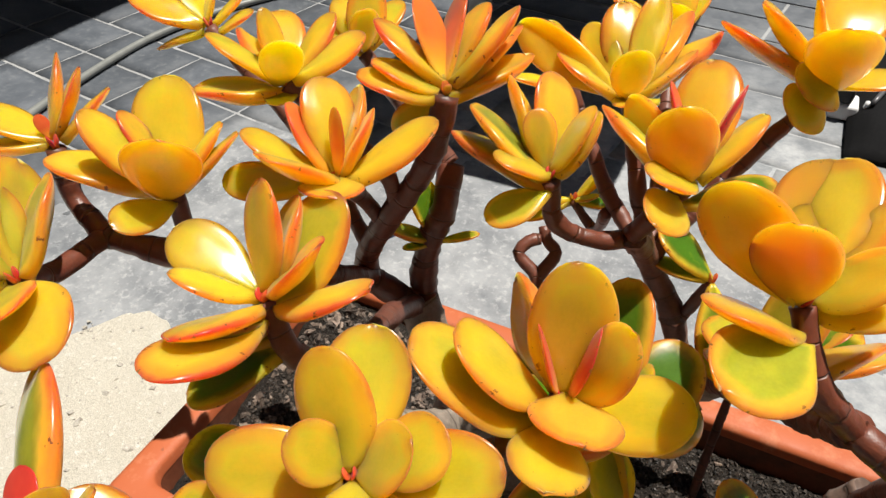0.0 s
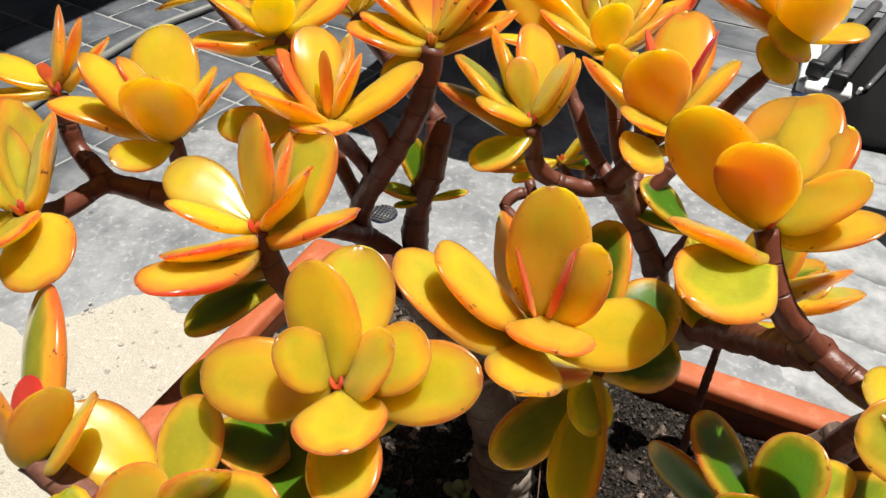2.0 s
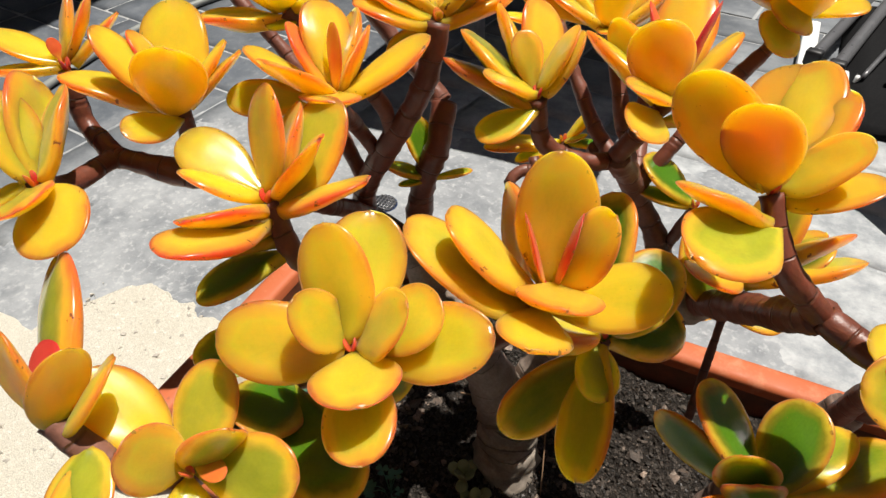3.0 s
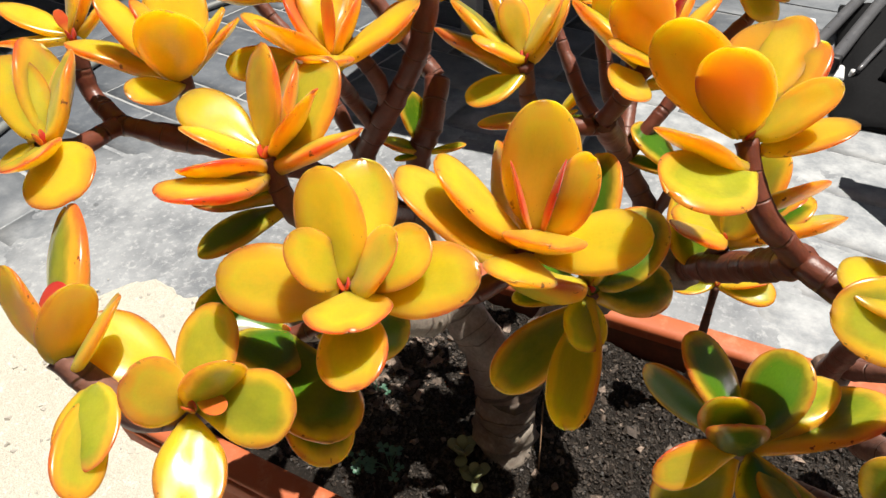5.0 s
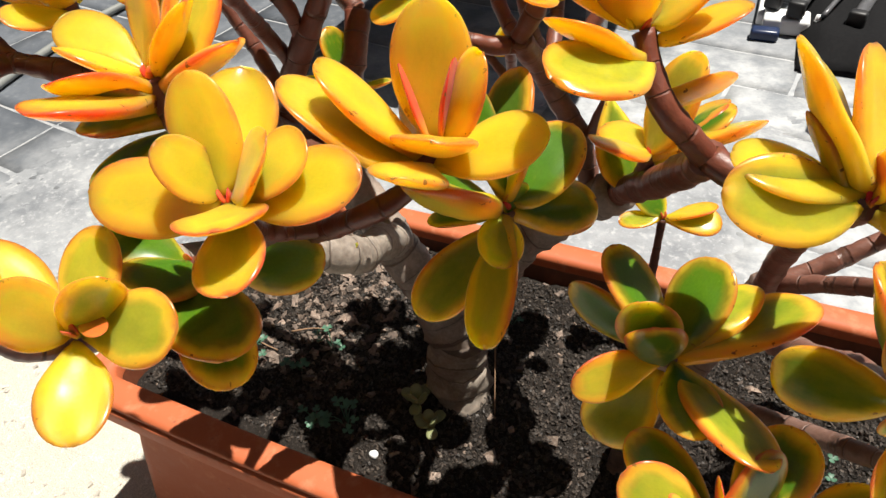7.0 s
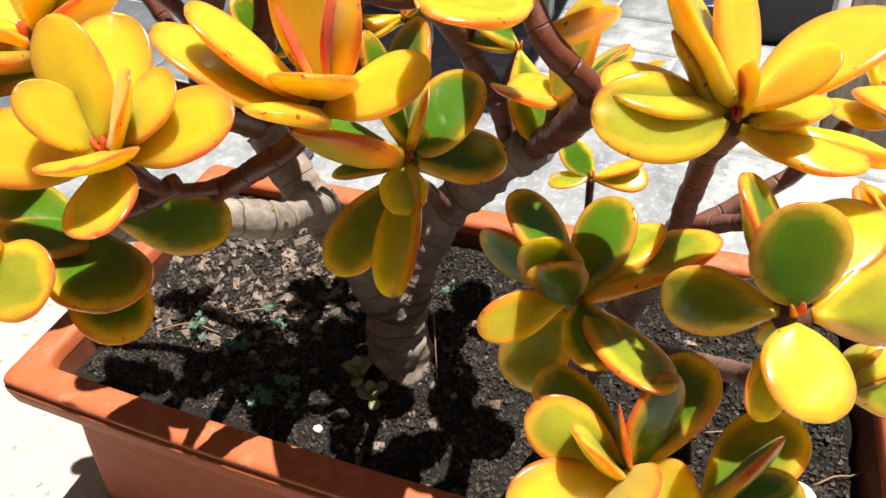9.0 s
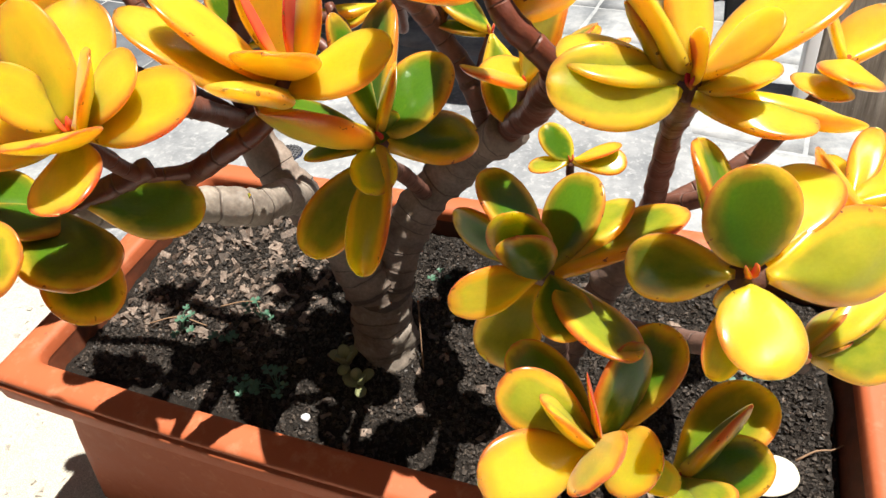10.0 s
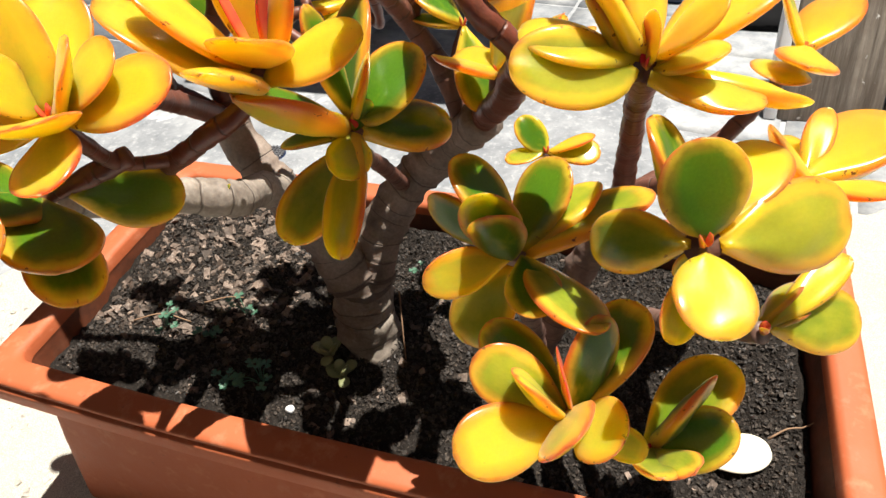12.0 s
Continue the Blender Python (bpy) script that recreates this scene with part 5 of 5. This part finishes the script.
def folded_chair():
    c = empty("folding_chair", (0.22, 1.10, 0), label="folded black chair with grey tube legs on paving", category="chair")

    def put(ob):
        ob.location = -c.location
        return ob

    # the black sling seat lies folded on the ground, with soft ridges along it
    bm = bmesh.new()
    nx, ny = 16, 30
    top = [[bm.verts.new((0.222 + 0.20 * i / nx, 0.965 + 0.62 * k / ny, 0.042 * min(1.0, 4.0 * min(i, nx - i) / nx + 0.35) * min(1.0, 6.0 * min(k, ny - k) / ny + 0.3)
                          + 0.006 * noise.noise(Vector((i * 0.45, k * 0.12, 2))))) for k in range(ny + 1)] for i in range(nx + 1)]
    for a, b in zip(top, top[1:]):
        for k in range(ny):
            bm.faces.new((a[k], b[k], b[k + 1], a[k + 1]))
    rim = [top[i][0] for i in range(nx + 1)] + [top[nx][k] for k in range(1, ny + 1)] + [top[i][ny] for i in range(nx - 1, -1, -1)] + [top[0][k] for k in range(ny - 1, 0, -1)]
    low = [bm.verts.new((v.co.x, v.co.y, 0.001)) for v in rim]
    for k in range(len(rim)):
        bm.faces.new((rim[k], low[k], low[(k + 1) % len(rim)], rim[(k + 1) % len(rim)]))
    put(part("seat", bm, FABRIC, c, "folded black fabric seat"))
    for x0, y0, x1, y1, r in ((0.205, 1.12, 0.292, 1.47, 0.0130), (0.162, 1.155, 0.262, 1.52, 0.0125), (0.31, 1.10, 0.40, 1.46, 0.0120)):
        put(part("tube_leg", tube([(x0, y0, 0.052), ((x0 + x1) / 2, (y0 + y1) / 2, 0.060), (x1, y1, 0.066)], (r, r), 0.02, 14), STEEL_DARK, c))
        bm = bmesh.new()
        add_box(bm, -0.016, 0.016, -0.012, 0.012, -0.016, 0.016, 0.005)
        cap = put(part("end_cap", bm, BLACK, c))
        cap.matrix_basis = Matrix.Translation(-c.location) @ Matrix.Translation((x0, y0, 0.052)) @ Matrix.Rotation(math.atan2(x0 - x1, y1 - y0), 4, "Z")
    put(part("rod", tube([(0.253, 1.104, 0.05), (0.275, 1.17, 0.058), (0.30, 1.25, 0.06)], (0.005, 0.005), 0.02, 10), STEEL_DARK, c))
    bm = bmesh.new()
    add_box(bm, 0.150, 0.236, 1.105, 1.165, 0.002, 0.034, 0.006)
    put(part("bracket", bm, WHITE, c, "white metal bracket"))
    bm = bmesh.new()
    add_box(bm, 0.138, 0.172, 1.14, 1.42, 0.002, 0.026, 0.005)
    put(part("rail", bm, WHITE, c, "white metal side rail"))
    bm = bmesh.new()
    add_box(bm, 0.132, 0.185, 1.070, 1.102, 0.0, 0.022, 0.006)
    put(part("foot", bm, BLUE, c, "dark blue plastic foot"))
    for x, y in ((0.218, 1.135), (0.247, 1.115)):
        bm = bmesh.new()
        bmesh.ops.create_cone(bm, cap_ends=True, segments=16, radius1=0.006, radius2=0.005, depth=0.012)
        put(part("bolt", bm, WHITE, c)).location = Vector((x, y, 0.040)) - c.location
    return c


folded_chair()


def board_fence():
    f = empty("board_fence", (0.345, 0.66, 0), label="weathered grey-brown low board panel leaning back on paving", category="fence")
    rng = random.Random(5)
    f.rotation_euler.x = radians(-25)
    for k in range(9):
        bm = bmesh.new()
        add_box(bm, k * 0.145, k * 0.145 + 0.139, 0, 0.022, 0.0, 0.42 + rng.uniform(-0.01, 0.01), 0.003)
        part("board", bm, WOOD, f)
    bm = bmesh.new()
    add_box(bm, -0.02, -0.002, -0.004, 0.03, 0, 0.42, 0.003)
    part("edge_strip", bm, WHITE, f, "flaked white painted strip")
    return f


board_fence()


# ---- small things on the soil ----
def clover_leaflets(parent, at, size, lean, rng):
    """Three rounded leaflets at the top of a stalk."""
    turn0 = rng.uniform(0, 6.3)
    for k in range(3):
        bm = bmesh.new()
        m = Matrix.Translation(at) @ Matrix.Rotation(turn0 + k * 2.09, 4, "Z") @ Matrix.Rotation(lean + rng.uniform(-0.25, 0.25), 4, "X")
        mid = bm.verts.new(m @ Vector((0, 0.5 * size, -0.10 * size)))
        ring = []
        for x, y in ((0, 0), (0.32, 0.25), (0.52, 0.62), (0.45, 0.95), (0.18, 1.05), (0, 0.93), (-0.18, 1.05), (-0.45, 0.95), (-0.52, 0.62), (-0.32, 0.25)):
            ring.append(bm.verts.new(m @ Vector((x * size, y * size, 0.12 * abs(x) * size))))
        for p, q in zip(ring, ring[1:] + ring[:1]):
            bm.faces.new((mid, p, q))
        part("leaflet", bm, WEED, parent)


def clover(x, y, reach, count, seed):
    rng = random.Random(seed)
    w = empty("clover_weed", (x, y, soil_z(x, y)), label="small blue-green clover weed growing in dark soil", category="weed")
    w["group"] = "weeds in the planter"
    for k in range(count):
        a = rng.uniform(0, 6.3)
        r = reach * rng.uniform(0.25, 1.0)
        tip = Vector((r * math.cos(a), r * math.sin(a), rng.uniform(0.007, 0.017)))
        part("stalk", tube([(0, 0, -0.004), tip * 0.5 + Vector((0, 0, 0.004)), tip], (0.0006, 0.0004), 0.003, 5), WEED, w)
        clover_leaflets(w, tip, rng.uniform(0.0032, 0.0055), 0.25, rng)
    return w


clover(-0.218, -0.055, 0.016, 7, 1)
clover(-0.157, -0.020, 0.013, 5, 2)
clover(-0.112, -0.078, 0.018, 8, 3)
clover(-0.135, -0.088, 0.016, 7, 4)
clover(-0.172, -0.050, 0.012, 4, 5)
clover(0.235, 0.012, 0.010, 3, 6)
clover(-0.02, 0.066, 0.010, 3, 7)


def baby_succulent():
    base = Vector((-0.058, -0.052, soil_z(-0.058, -0.052)))
    s = empty("small_succulent", base, label="small pale green succulent at the foot of the trunk", category="plant")
    rng = random.Random(11)
    for cx, cy, cz, n, size in ((-0.002, 0.002, 0.012, 6, 0.016), (0.014, -0.010, 0.006, 6, 0.015)):
        part("stem", tube([(0, 0, -0.006), (cx * 0.6, cy * 0.6, cz * 0.5), (cx, cy, cz)], (0.0018, 0.0014), 0.003, 6), PALE, s)
        for k in range(n):
            a = 6.283 * k / n + rng.uniform(-0.3, 0.3)
            e = rng.uniform(0.15, 0.7) if k % 2 else rng.uniform(0.7, 1.2)
            d = Vector((math.cos(e) * math.cos(a), math.cos(e) * math.sin(a), math.sin(e)))
            out = Vector((0, 0, 1)) - d * d.z
            out.normalize()
            ob = new("leaf", SMALL_LEAF)
            ob.parent = s
            m = Matrix((d.cross(out), d, out)).transposed().to_4x4()
            m.translation = (cx, cy, cz)
            ob.matrix_basis = m @ Matrix.Diagonal((size * 0.62, size, size * 1.9, 1))
    return s


SMALL_LEAF = LEAVES[4].copy()
SMALL_LEAF.materials.clear()
SMALL_LEAF.materials.append(PALE)
baby_succulent()

bm = bmesh.new()
bmesh.ops.create_icosphere(bm, subdivisions=2, radius=1)
for v in bm.verts:
    v.co = Vector((v.co.x * 0.0042, v.co.y * 0.0034, v.co.z * 0.0028)) * (1 + 0.25 * noise.noise(v.co * 1.7))
pebble = tagged(part("pebble", bm, WHITE), "small white pebble lying on dark soil", "pebble")
pebble.location = (-0.080, -0.093, soil_z(-0.08, -0.093) + 0.0022)

fallen = new("fallen_leaf", LEAVES[5].copy())
fallen.data.materials.clear()
fallen.data.materials.append(DRY)
tagged(fallen, "pale dried leaf fallen on the dark soil", "leaf")
fallen.matrix_world = Matrix.Translation((0.228, -0.062, soil_z(0.245, -0.055) + 0.007)) @ Matrix.Rotation(radians(-62), 4, "Z") @ Matrix.Rotation(radians(-3), 4, "X") @ Matrix.Diagonal((0.030, 0.050, 0.035, 1))


def straw(*points):
    bm = tube([(x, y, soil_z(x, y) + h) for x, y, h in points], (0.0008, 0.0005), 0.004, 6, 0, 0.3)
    return tagged(part("dry_twig", bm, TWIG), "thin dry brown twig lying on the soil", "twig", group="twigs on the soil")


straw((0.272, -0.030, 0.002), (0.284, -0.022, 0.006), (0.294, -0.018, 0.004), (0.300, -0.016, 0.008))
straw((-0.20, -0.02, 0.003), (-0.18, -0.012, 0.004), (-0.165, -0.008, 0.003))
straw((-0.25, -0.055, 0.003), (-0.225, -0.045, 0.005), (-0.20, -0.042, 0.003))
straw((-0.10, 0.03, 0.003), (-0.075, 0.036, 0.005), (-0.05, 0.034, 0.003))
straw((-0.012, -0.002, 0.045), (-0.006, -0.02, 0.02), (-0.002, -0.032, 0.001))
straw((0.20, -0.01, 0.003), (0.212, -0.006, 0.004), (0.222, -0.007, 0.003))

# A plain wall, and an unseen slab added to shade the terrace's far end.
bm = bmesh.new()
add_box(bm, -5.0, -4.7, -6, 8, 0, 3.2)
tagged(part("wall_west", bm, RENDER), "plain rendered house wall", "wall", kind="structure")
bm = bmesh.new()
add_box(bm, -4.7, -1.07, -6, 8, 2.4, 2.52)
tagged(part("roof_overhang", bm, RENDER), "unseen slab added to shade the far end of the terrace", "roof", kind="structure")
# Dark wall added close behind the camera to hold back sky light.
bm = bmesh.new()
add_box(bm, -4.7, 4.7, -1.9, -1.6, 0, 2.7)
tagged(part("wall_south", bm, BRICKISH), "plain rendered wall added out of view", "wall", kind="structure")
bm = bmesh.new()
add_box(bm, -5.0, 5.0, 8.0, 8.3, 0, 2.4)
tagged(part("wall_north", bm, RENDER), "plain rendered wall added out of view", "wall", kind="structure")
bm = bmesh.new()
add_box(bm, 4.7, 5.0, -6, 8, 0, 2.4)
tagged(part("wall_east", bm, RENDER), "plain rendered wall added out of view", "wall", kind="structure")
